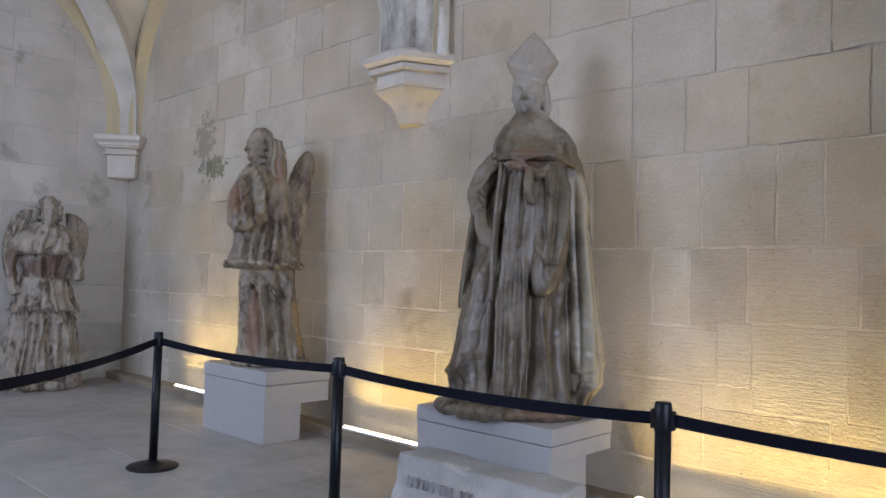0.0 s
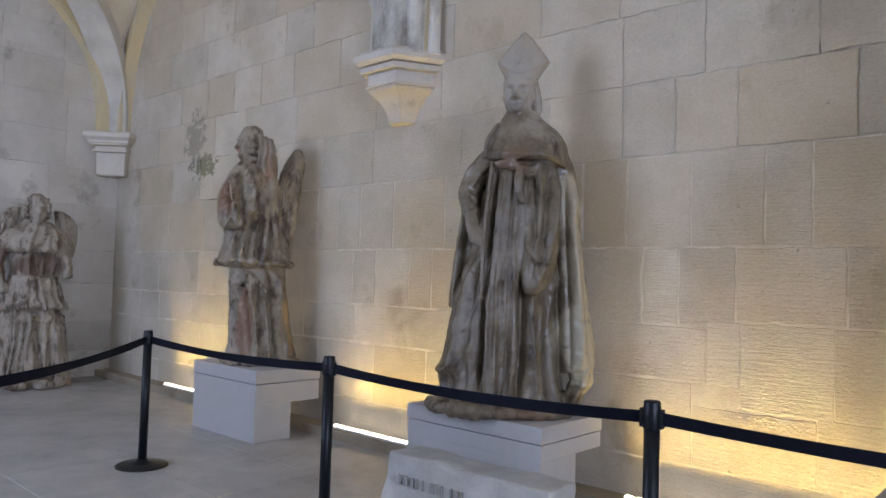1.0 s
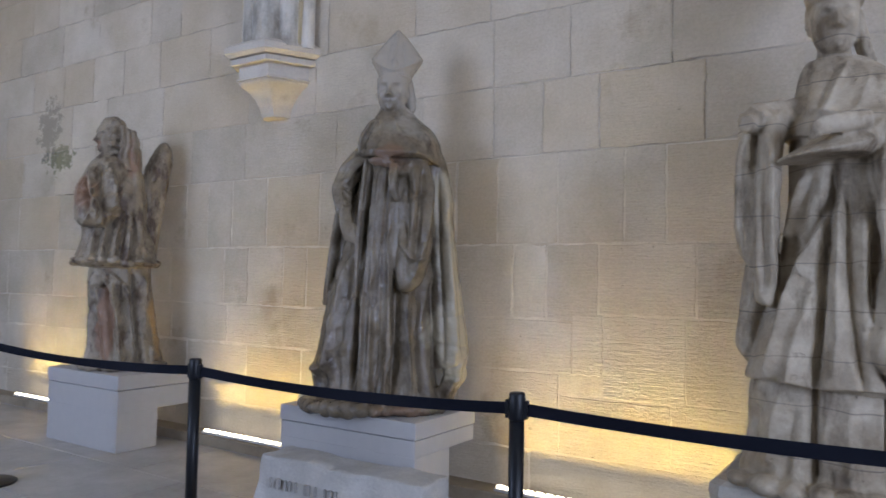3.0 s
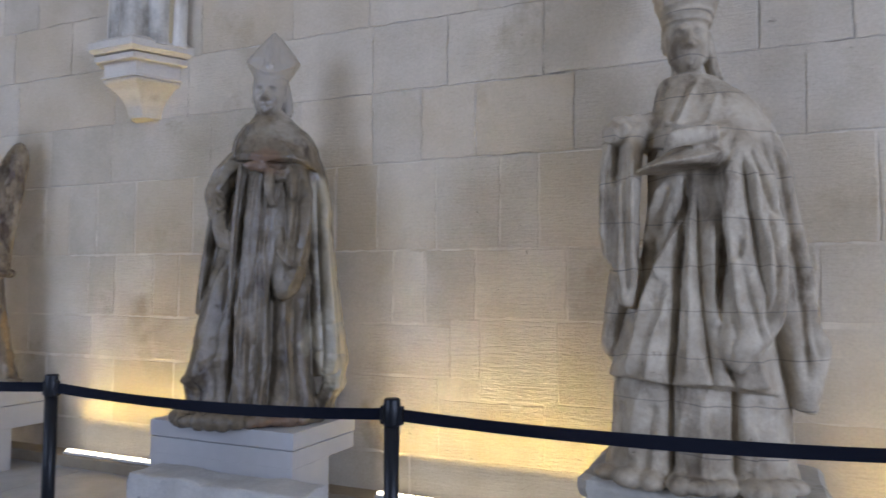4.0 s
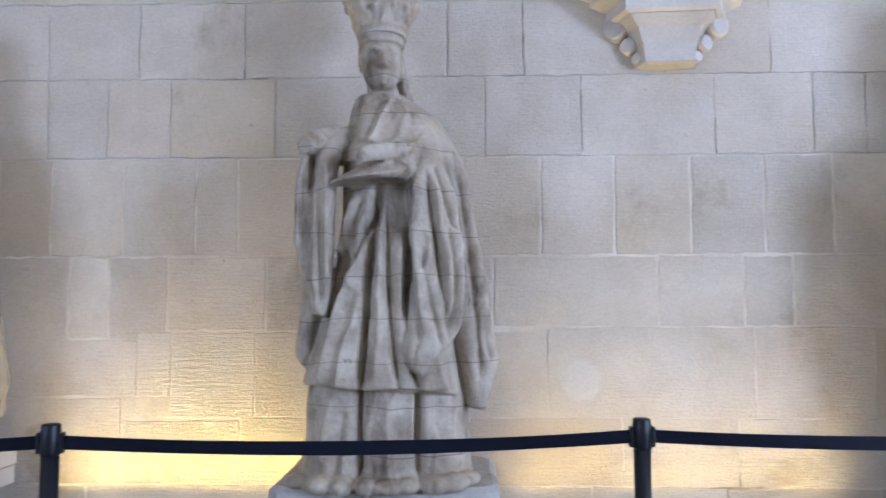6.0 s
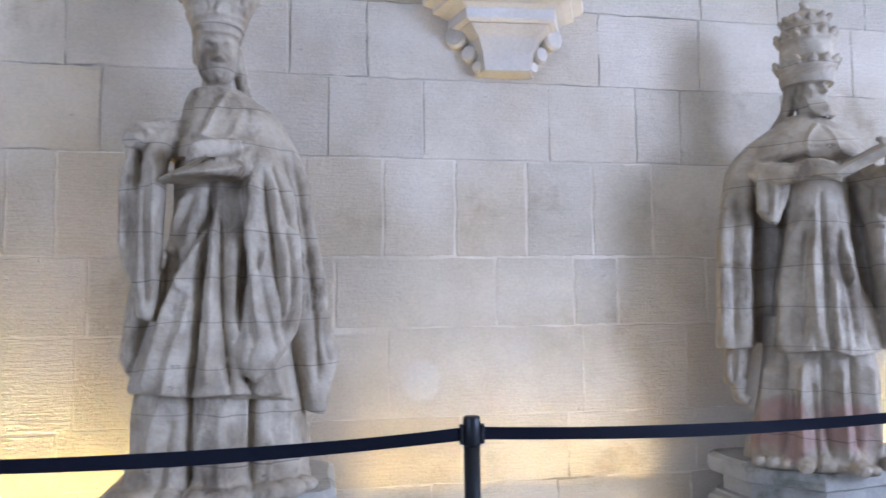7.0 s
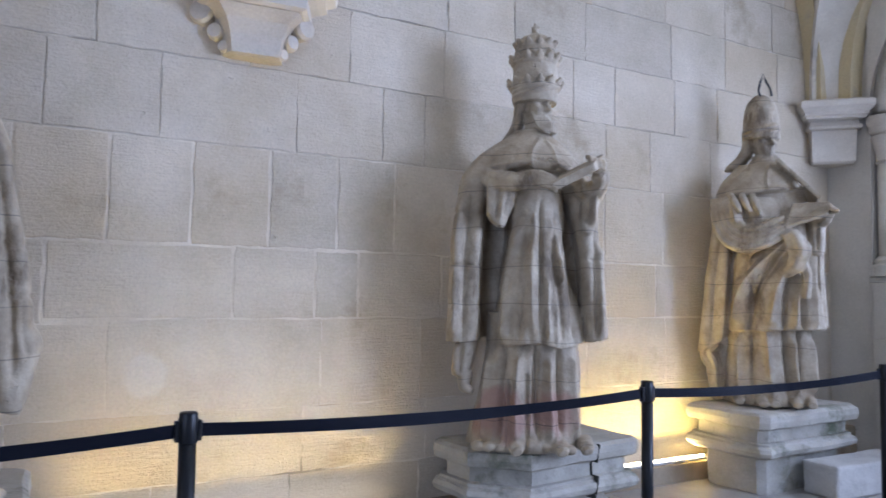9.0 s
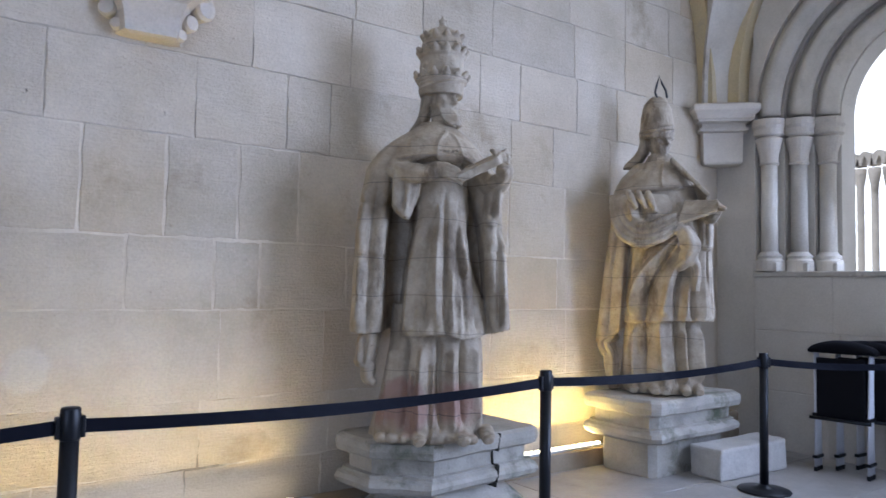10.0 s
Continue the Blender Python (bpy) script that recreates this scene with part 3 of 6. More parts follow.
def tube_bm(points, r, n=10):
    pts = [Vector(p) for p in points]
    bm = bmesh.new()
    rings = []
    for i, p in enumerate(pts):
        t = (pts[min(i + 1, len(pts) - 1)] - pts[max(i - 1, 0)]).normalized()
        u = t.orthogonal().normalized()
        v = t.cross(u)
        rings.append([bm.verts.new(p + (u * math.cos(2 * math.pi * k / n) + v * math.sin(2 * math.pi * k / n)) * r) for k in range(n)])
    for a, b in zip(rings, rings[1:]):
        for k in range(n):
            bm.faces.new((a[k], a[(k + 1) % n], b[(k + 1) % n], b[k]))
    bm.faces.new(rings[0])
    bm.faces.new(rings[-1])
    return bm


def folded_chair(x, y, turn):
    """A folded aluminium chair, standing on its legs; its seat hangs between them."""
    ob = empty("folding_chair", x, y, 0, turn)
    for side in (-0.19, 0.19):
        for dy in (-0.05, 0.0, 0.05):
            leg = part("leg", tube_bm([(side, dy, 0.02), (side, dy * 0.8, 0.4), (side + (0.01 if side > 0 else -0.01), dy * 0.5, 0.95)], 0.011), aluminium, ob, smooth=True)
            part("foot_cap", tube_bm([(side, dy, 0.0), (side, dy, 0.035)], 0.015), black_steel, leg)
        part("joint", box(side - 0.02, side + 0.02, -0.07, 0.07, 0.43, 0.46, 0.006), black_steel, ob)
        part("joint", box(side - 0.02, side + 0.02, -0.07, 0.07, 0.10, 0.125, 0.006), black_steel, ob)
    bm = box(-0.175, 0.175, -0.075, -0.055, 0.42, 0.90, 0.008)
    part("seat", bm, black_cloth, ob, "sagging black cloth seat")
    part("seat_bar", tube_bm([(-0.22, -0.085, 0.425), (0.22, -0.085, 0.425)], 0.013), black_steel, ob, smooth=True)
    bm = bmesh.new()
    rings = []
    for i in range(25):
        s = i / 24
        u = -0.24 + 0.48 * s
        h = 0.035 + 0.055 * math.sin(math.pi * s) ** 0.6
        rings.append([bm.verts.new((u, 0.075 * math.cos(a), 0.93 + h * 0.6 * (1 + math.sin(a)))) for a in [2 * math.pi * q / 12 for q in range(12)]])
    for a, b in zip(rings, rings[1:]):
        for q in range(12):
            bm.faces.new((a[q], a[(q + 1) % 12], b[(q + 1) % 12], b[q]))
    bm.faces.new(rings[0])
    bm.faces.new(rings[-1])
    part("backrest", bm, black_cloth, ob, "rounded black cloth backrest", smooth=True)
    return tagged(ob, "folded aluminium chair with black cloth seat beside the wall", "folding chair", "folded chairs")


chair = folded_chair(6.60, -1.43, -84)
for x, y, a in ((6.76, -1.52, -87), (6.92, -1.60, -90)):
    copy_thing(chair, pose(x, y, 0, 0, 0, a))

# ---------------------------------------------------------------- statues
# Each statue is modelled facing -y, as solids that are then fused into one skin.


def statue_material(name, light, dark, stain, broken, seam=0.0, broken_at=0.66, rough=0.62, bare=(), bare_colour=(0.24, 0.13, 0.075), mottle=4.2):
    """Old painted terracotta and limestone: two tones, streaks, patches of bare clay or of a given tint, dirt in the
    seams between the fired pieces.
    """
    m = stone_material(name, light, dark, stain, rough=rough, scale=5.5, grain=45, bump=0.7, vary=0.0, stain_at=0.545 if mottle < 5 else 0.50, stain_scale=mottle, streak=0.4, bump_distance=0.010, pits=0.67)
    nt = m.node_tree
    N, L = nt.nodes, nt.links
    bsdf = N["Principled BSDF"]
    base = bsdf.inputs["Base Color"].links[0].from_socket
    co = N.new("ShaderNodeTexCoord")
    t = N.new("ShaderNodeTexNoise")
    t.inputs["Scale"].default_value, t.inputs["Detail"].default_value = 3.1, 7
    L.new(co.outputs["Object"], t.inputs[0])
    r = N.new("ShaderNodeMapRange")
    r.inputs[1].default_value, r.inputs[2].default_value = broken_at, broken_at + 0.05
    L.new(t.outputs[0], r.inputs[0])
    mx = N.new("ShaderNodeMix")
    mx.data_type = "RGBA"
    mx.inputs["B"].default_value = (*broken, 1)
    L.new(r.outputs[0], mx.inputs["Factor"])
    L.new(base, mx.inputs["A"])
    last = mx.outputs["Result"]
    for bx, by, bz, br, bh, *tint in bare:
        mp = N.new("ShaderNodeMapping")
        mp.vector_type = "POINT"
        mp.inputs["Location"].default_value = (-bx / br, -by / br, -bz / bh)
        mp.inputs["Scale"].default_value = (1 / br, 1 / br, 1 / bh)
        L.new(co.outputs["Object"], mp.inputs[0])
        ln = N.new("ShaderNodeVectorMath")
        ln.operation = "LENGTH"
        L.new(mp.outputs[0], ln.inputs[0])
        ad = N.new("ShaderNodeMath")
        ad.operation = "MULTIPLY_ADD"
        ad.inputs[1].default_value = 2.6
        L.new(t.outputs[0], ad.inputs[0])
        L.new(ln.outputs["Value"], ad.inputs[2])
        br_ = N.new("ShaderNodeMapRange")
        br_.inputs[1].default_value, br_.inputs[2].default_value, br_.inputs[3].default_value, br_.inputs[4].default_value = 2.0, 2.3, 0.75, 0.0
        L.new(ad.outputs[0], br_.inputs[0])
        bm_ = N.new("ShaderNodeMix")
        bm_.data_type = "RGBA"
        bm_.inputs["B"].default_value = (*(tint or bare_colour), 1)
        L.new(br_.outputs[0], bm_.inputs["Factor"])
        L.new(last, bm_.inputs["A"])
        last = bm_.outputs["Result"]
    if seam:
        sep = N.new("ShaderNodeSeparateXYZ")
        L.new(co.outputs["Object"], sep.inputs[0])
        big = N.new("ShaderNodeTexNoise")
        big.inputs["Scale"].default_value = 2.0
        L.new(co.outputs["Object"], big.inputs[0])
        add = N.new("ShaderNodeMath")
        add.operation = "MULTIPLY_ADD"
        add.inputs[1].default_value = 0.10
        L.new(big.outputs[0], add.inputs[0])
        L.new(sep.outputs["Z"], add.inputs[2])
        md = N.new("ShaderNodeMath")
        md.operation = "PINGPONG"
        md.inputs[1].default_value = seam / 2
        L.new(add.outputs[0], md.inputs[0])
        lt = N.new("ShaderNodeMapRange")
        lt.inputs[1].default_value, lt.inputs[2].default_value, lt.inputs[3].default_value, lt.inputs[4].default_value = 0.0005, 0.0045, 1.2, 0.0
        L.new(md.outputs[0], lt.inputs[0])
        m2 = N.new("ShaderNodeMix")
        m2.data_type = "RGBA"
        m2.inputs["B"].default_value = (0.10, 0.085, 0.07, 1)
        patchy = N.new("ShaderNodeMath")
        patchy.operation = "MULTIPLY"
        L.new(lt.outputs[0], patchy.inputs[0])
        L.new(big.outputs[0], patchy.inputs[1])
        L.new(patchy.outputs[0], m2.inputs["Factor"])
        L.new(last, m2.inputs["A"])
        last = m2.outputs["Result"]
    L.new(last, bsdf.inputs["Base Color"])
    return m


GREY = ((0.20, 0.16, 0.108), (0.10, 0.075, 0.045), (0.06, 0.043, 0.027), (0.27, 0.14, 0.08))
CLAY = ((0.33, 0.275, 0.195), (0.17, 0.128, 0.08), (0.085, 0.056, 0.034), (0.30, 0.16, 0.09))
PALE = ((0.48, 0.41, 0.305), (0.27, 0.215, 0.147), (0.16, 0.122, 0.08), (0.30, 0.20, 0.14))
# Last three patches carry a tint: paler head, right cloak side and cape.
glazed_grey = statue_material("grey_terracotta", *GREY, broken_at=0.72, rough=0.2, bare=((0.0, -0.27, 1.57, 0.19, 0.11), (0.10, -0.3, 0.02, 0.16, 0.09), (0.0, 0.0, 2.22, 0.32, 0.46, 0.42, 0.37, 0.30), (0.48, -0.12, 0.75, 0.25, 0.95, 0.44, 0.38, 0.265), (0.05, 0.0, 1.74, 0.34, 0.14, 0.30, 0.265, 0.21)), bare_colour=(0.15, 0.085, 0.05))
winged_clay = statue_material("winged_clay", *CLAY, broken_at=0.66, rough=0.4, mottle=9.0, bare=((-0.09, -0.22, 0.35, 0.075, 0.40), (-0.28, -0.25, 1.45, 0.12, 0.22), (0.3, -0.1, 0.25, 0.09, 0.4, 0.42, 0.26, 0.10), (0.06, -0.15, 1.75, 0.08, 0.3)))
wall_clay = statue_material("wall_clay", (0.40, 0.345, 0.27), (0.25, 0.205, 0.15), (0.10, 0.072, 0.048), (0.30, 0.17, 0.10), broken_at=0.66, mottle=9.0, bare=((0.0, -0.14, 1.45, 0.3, 0.17), (-0.32, -0.1, 1.4, 0.12, 0.3)), bare_colour=(0.13, 0.075, 0.05))
pale_plain = statue_material("pale_terracotta", *PALE, seam=0.205, broken_at=0.72)
pale_book = statue_material("pale_terracotta_pink", *PALE, seam=0.225, broken_at=0.74, bare=((-0.18, -0.28, 0.2, 0.22, 0.14), (0.18, -0.24, 0.2, 0.22, 0.16)), bare_colour=(0.33, 0.19, 0.15))
pale_hood = statue_material("pale_terracotta_worn", *PALE, seam=0.24, broken_at=0.72)

glazed_grey.node_tree.nodes["Principled BSDF"].inputs["Specular IOR Level"].default_value = 0.6
winged_clay.node_tree.nodes["Principled BSDF"].inputs["Specular IOR Level"].default_value = 0.5


class Sculpt:
    def __init__(self, seed):
        self.verts, self.faces, self.rng = [], [], np.random.RandomState(seed)

    def grid(self, P, closed=True, caps=True):
        """P: rings x points x 3."""
        rings, n, _ = P.shape
        base = len(self.verts)
        self.verts += [tuple(p) for p in P.reshape(-1, 3)]
        for i in range(rings - 1):
            for k in range(n if closed else n - 1):
                a, b = base + i * n + k, base + i * n + (k + 1) % n
                self.faces.append((a, b, b + n, a + n))
        if caps:
            self.faces.append(tuple(base + k for k in reversed(range(n))))
            self.faces.append(tuple(base + (rings - 1) * n + k for k in range(n)))

    @staticmethod
    def smooth(rows, n):
        """A smooth run through rows of numbers, n steps."""
        rows = np.array(rows, float)
        s = np.linspace(0, len(rows) - 1, n)
        i = np.clip(s.astype(int), 0, len(rows) - 2)
        f = (s - i)[:, None]
        p = np.vstack([rows[:1], rows, rows[-1:]])
        a, b, c, d = p[i], p[i + 1], p[i + 2], p[i + 3]
        return b + 0.5 * f * (c - a + f * (2 * a - 5 * b + 4 * c - d + f * (3 * (b - c) + d - a)))

    def folds(self, count, depth, a0=-180, a1=180, lean=0.0, width=9, ragged=0.3):
        """Random cloth folds: angle, lean per metre, width in degrees, depth."""
        out = []
        count, width, depth = int(count * 1.5), width * 0.62, depth * 1.15
        for k in range(count):
            a = a0 + (a1 - a0) * (k + 0.5 + self.rng.uniform(-ragged, ragged)) / count
            out.append((a, lean * self.rng.uniform(0.4, 1.4) + self.rng.uniform(-6, 6), width * self.rng.uniform(0.6, 1.3), depth * self.rng.uniform(0.5, 1.2) * self.rng.choice((1, 1, -1))))
        return out

    def body(self, rows, folds=(), a0=None, a1=None, thick=0.04, n=330, rings=150, wobble=0.0, hem=0.0):
        """Rows from the bottom up: z, centre x, half width, centre y, half depth. With a0, a1 (degrees from the front, clockwise seen from above): an open shell."""
        R = self.smooth(rows, rings)
        z0, z1 = R[0, 0], R[-1, 0]
        shell = a0 is not None
        A = np.linspace(a0, a1, n) if shell else np.linspace(-180, 180, n, endpoint=False)
        z = R[:, 0:1]
        off = np.zeros((rings, n))
        for a, lean, w, d in folds:
            ang = a + lean * (z - z0) + 4 * np.sin(5 * z + a)
            dd = (A[None, :] - ang + 180) % 360 - 180
            fade = np.clip((z1 - z) / (0.35 * (z1 - z0)), 0.25, 1)
            g = np.exp(-(dd / w) ** 2)
            off += d * fade * (g - 0.45 * np.exp(-((dd - 1.5 * w) / (0.5 * w)) ** 2))
        if wobble:
            off += wobble * np.sin(np.radians(A)[None, :] * 3 + 9 * z) * np.sin(7 * z + 1.3)
        sa, ca = np.sin(np.radians(A))[None, :], np.cos(np.radians(A))[None, :]
        Z = np.repeat(z, n, 1)
        if hem:
            low = np.clip(1 - (z - z0) / (0.3 * (z1 - z0)), 0, 1)
            Z = Z + low * hem * np.sin(np.radians(A)[None, :] * 7 + 0.7) * 0.6 + low * hem * np.sin(np.radians(A)[None, :] * 13)

        def surface(shrink):
            return np.stack([R[:, 1:2] + (R[:, 2:3] + off - shrink) * sa, R[:, 3:4] - (R[:, 4:5] + off - shrink) * ca, Z], -1)

        if shell:
            outer, inner = surface(0), surface(thick)
            self.grid(np.concatenate([outer, inner[:, ::-1]], 1))
        else:
            self.grid(surface(0))

    def crease(self, count, x0, x1, z0, z1, depth, lean=0.0, length=0.22):
        """Short irregular creases between the main folds, for drape()."""
        out = []
        for _ in range(count):
            u, w, h = self.rng.uniform(x0, x1), self.rng.uniform(z0, z1), length * self.rng.uniform(0.5, 1.2)
            out.append((self.rng.uniform(0.008, 0.016), depth * self.rng.choice((1, -1)), (u, w + h / 2), (u + self.rng.uniform(-0.01, 0.01), w), (u - lean * h * self.rng.uniform(0.5, 1.5), w - h / 2)))
        return out

    def drape(self, rows, lines=(), hem=(), power=2.2, n=320, rings=140, ripple=0.0):
        """A garment, rows from the bottom up: z, the two sides in x, front and back in y. Each line is a fold drawn on its front: width, height (negative: a groove), then points (x, z).
        hem: (x, rise) pairs that shape the lower edge."""
        R = self.smooth(rows, rings)
        A = np.radians(np.linspace(-180, 180, n, endpoint=False))[None, :]
        s, c = np.sin(A), np.cos(A)
        sp, cp = np.sign(s) * np.abs(s) ** (2 / power), np.sign(c) * np.abs(c) ** (2 / power)
        X = (R[:, 1:2] + R[:, 2:3]) / 2 + (R[:, 2:3] - R[:, 1:2]) / 2 * sp
        Y = (R[:, 3:4] + R[:, 4:5]) / 2 - (R[:, 4:5] - R[:, 3:4]) / 2 * cp
        Z = np.repeat(R[:, 0:1], n, 1)
        if hem:
            low = np.clip(1 - (Z - R[0, 0]) / (0.35 * (R[-1, 0] - R[0, 0])), 0, 1)
            Z = Z + low * np.interp(X, [h[0] for h in hem], [h[1] for h in hem])
        off = ripple * np.sin(11 * A + 3 * np.sin(4 * Z)) * np.clip(1 - (Z - R[0, 0]) / 0.4, 0, 1)
        front = np.clip((c + 0.3) / 0.5, 0, 1)
        for w, d, *pts in lines:
            P = self.smooth(pts, 4 * len(pts))
            P[:, 0] += 0.12 * w * np.sin(np.linspace(0, 9, len(P)) + 40 * w)
            m = len(P) - 1
            near, along = np.full(X.shape, 9.0), np.zeros(X.shape)
            for i in range(m):
                e = P[i + 1] - P[i]
                t = np.clip(((X - P[i, 0]) * e[0] + (Z - P[i, 1]) * e[1]) / (e @ e + 1e-9), 0, 1)
                q = np.hypot(X - P[i, 0] - t * e[0], Z - P[i, 1] - t * e[1])
                along = np.where(q < near, (i + t) / m, along)
                near = np.minimum(q, near)
            fade = np.clip(np.minimum(along, 1 - along) * 6 + 0.25, 0, 1)
            off = off + 1.3 * d * front * fade * np.exp(-(near / w) ** (1.25 if d < 0 else 1.5))
        self.grid(np.stack([X + off * s, Y - off * c, Z], -1))

    def tube(self, rows, n=18, rings=30, folds=0.0, k=5):
        """Rows: x, y, z, radius across, radius in depth."""
        R = self.smooth(rows, rings)
        C = R[:, :3]
        T = np.gradient(C, axis=0)
        T /= np.linalg.norm(T, axis=1)[:, None] + 1e-9
        D = np.tile(np.array([0.0, 1.0, 0.0]), (rings, 1))
        D -= (D * T).sum(1)[:, None] * T
        bad = np.linalg.norm(D, axis=1) < 0.25
        D[bad] = np.array([0.0, 0.0, 1.0])
        D /= np.linalg.norm(D, axis=1)[:, None]
        S = np.cross(T, D)
        a = np.linspace(0, 2 * np.pi, n, endpoint=False)
        s = np.linspace(0, 1, rings)[:, None]
        w = 1 + folds * np.sin(k * a[None, :] + 3 * s) + folds * 0.5 * np.sin(23 * s + 2 * a[None, :])
        P = C[:, None] + S[:, None] * (R[:, 3:4] * w * np.cos(a))[..., None] + D[:, None] * (R[:, 4:5] * w * np.sin(a))[..., None]
        self.grid(P)

    def blob(self, x, y, z, rx, ry, rz, n=20):
        t = np.linspace(0.02, np.pi - 0.02, n)[:, None]
        a = np.linspace(0, 2 * np.pi, n, endpoint=False)[None, :]
        self.grid(np.stack([x + rx * np.sin(t) * np.cos(a), y + ry * np.sin(t) * np.sin(a), z - rz * np.cos(t) * np.ones_like(a)], -1))

    def slab(self, corners, thick):
        """A thick plate from four corners."""
        c = [Vector(p) for p in corners]
        nrm = (c[1] - c[0]).cross(c[3] - c[0]).normalized() * thick / 2
        base = len(self.verts)
        self.verts += [tuple(p - nrm) for p in c] + [tuple(p + nrm) for p in c]
        self.faces += [tuple(base + q for q in f) for f in ((3, 2, 1, 0), (4, 5, 6, 7), (0, 1, 5, 4), (1, 2, 6, 5), (2, 3, 7, 6), (3, 0, 4, 7))]

    def carved_head(self, x, y, z, h, turn=0.0, beard=0.0, hair=0.0):
        """A worn stone head: z is the chin, h the height of the face; turn: degrees to its left (the viewer's right)."""
        sn, cs = math.sin(radians(turn)), math.cos(radians(turn))

        def at(u, f, w):
            return x + u * cs + f * sn, y + u * sn - f * cs, z + w

        rings, n = 70, 90
        R = self.smooth([(0.0, 0.12, -0.16, 0.12), (0.04, 0.19, -0.13, 0.22), (0.14, 0.27, -0.09, 0.31), (0.28, 0.325, -0.06, 0.37), (0.45, 0.36, -0.03, 0.41), (0.65, 0.385, 0.0, 0.44), (0.85, 0.38, 0.02, 0.44),
                         (1.0, 0.31, 0.03, 0.37), (1.1, 0.18, 0.03, 0.22), (1.14, 0.05, 0.03, 0.06)], rings)
        A = np.linspace(-180, 180, n, endpoint=False)[None, :]
        Z = R[:, 0:1]

        def hump(v, c, w):
            return np.exp(-((v - c) / w) ** 2)

        B = np.abs(A)
        off = np.zeros((rings, n))
        off += 0.19 * hump(A, 0, 8 + 6 * hump(Z, 0.40, 0.06)) * np.clip((0.74 - Z) / 0.34, 0, 1) * np.clip((Z - 0.33) / 0.06, 0, 1)
        off += -0.13 * hump(B, 25, 12) * hump(Z, 0.61, 0.07) + 0.06 * hump(B, 25, 8) * hump(Z, 0.60, 0.032)
        off += 0.045 * hump(B, 22, 16) * hump(Z, 0.725, 0.035) + 0.035 * hump(B, 38, 14) * hump(Z, 0.42, 0.11)
        off += 0.035 * hump(A, 0, 13) * (hump(Z, 0.275, 0.022) + hump(Z, 0.195, 0.026)) - 0.06 * hump(A, 0, 15) * hump(Z, 0.235, 0.018)
        off += 0.06 * hump(A, 0, 16) * hump(Z, 0.08, 0.07)
        U = (R[:, 1:2] + off) * np.sin(np.radians(A))
        F = -R[:, 2:3] + (R[:, 3:4] + off) * np.cos(np.radians(A))
        P = np.stack([x + h * (U * cs + F * sn), y + h * (U * sn - F * cs), z + h * (Z + 0 * A)], -1)
        self.grid(P)
        self.tube([(*at(0, -0.05 * h, -0.45 * h), 0.30 * h, 0.30 * h), (*at(0, -0.06 * h, 0.35 * h), 0.25 * h, 0.25 * h)], n=14, rings=8)
        for s in (-1, 1):
            self.blob(*at(s * 0.38 * h, -0.05 * h, 0.52 * h), 0.04 * h, 0.08 * h, 0.13 * h, 12)
        if beard:
            for k in range(9):
                u = -0.30 + 0.075 * k
                self.tube([(*at(u * h, (0.44 - abs(u) * 0.9) * h, 0.20 * h + abs(u) * 0.6 * h), 0.05 * h, 0.05 * h), (*at(u * 0.85 * h, (0.60 - abs(u) * 0.7) * h, -0.06 * h), 0.06 * h, 0.07 * h),
                           (*at(u * 0.6 * h, 0.58 * h, -beard * h), 0.05 * h, 0.05 * h)], n=8, rings=12, folds=0.2)
        if hair:
            self.blob(*at(0, -0.08 * h, 0.95 * h), 0.43 * h, 0.44 * h, 0.38 * h, 18)
            for k in range(26):
                a = radians(70 + 220 * k / 25)
                for lvl in range(4):
                    r = (0.47 + 0.05 * self.rng.rand() - (0.16 if lvl == 3 else 0)) * h
                    self.blob(*at(r * math.sin(a), r * math.cos(a), (0.25 + 0.25 * lvl) * h + 0.06 * h * self.rng.rand()), 0.12 * h * hair, 0.12 * h * hair, 0.11 * h, 8)

    def finish(self, name, material, m, label, voxel=0.011, rough=0.004, category="statue"):
        me = bpy.data.meshes.new(name)
        me.from_pydata(self.verts, [], self.faces)
        me.materials.append(material)
        ob = new(name, me)
        ob.matrix_world = m
        fuse = ob.modifiers.new("fuse", "REMESH")
        fuse.mode, fuse.voxel_size, fuse.use_smooth_shade = "VOXEL", voxel, True
        soft = ob.modifiers.new("soften", "SMOOTH")
        soft.factor, soft.iterations = 0.15, 1
        tex = bpy.data.textures.new(name + "_wear", "CLOUDS")
        tex.noise_scale, tex.noise_depth = 0.05, 3
        wear = ob.modifiers.new("wear", "DISPLACE")
        wear.texture, wear.strength, wear.mid_level, wear.texture_coords = tex, rough * 2, 0.5, "LOCAL"
        return tagged(ob, label, category, "statues along the wall")


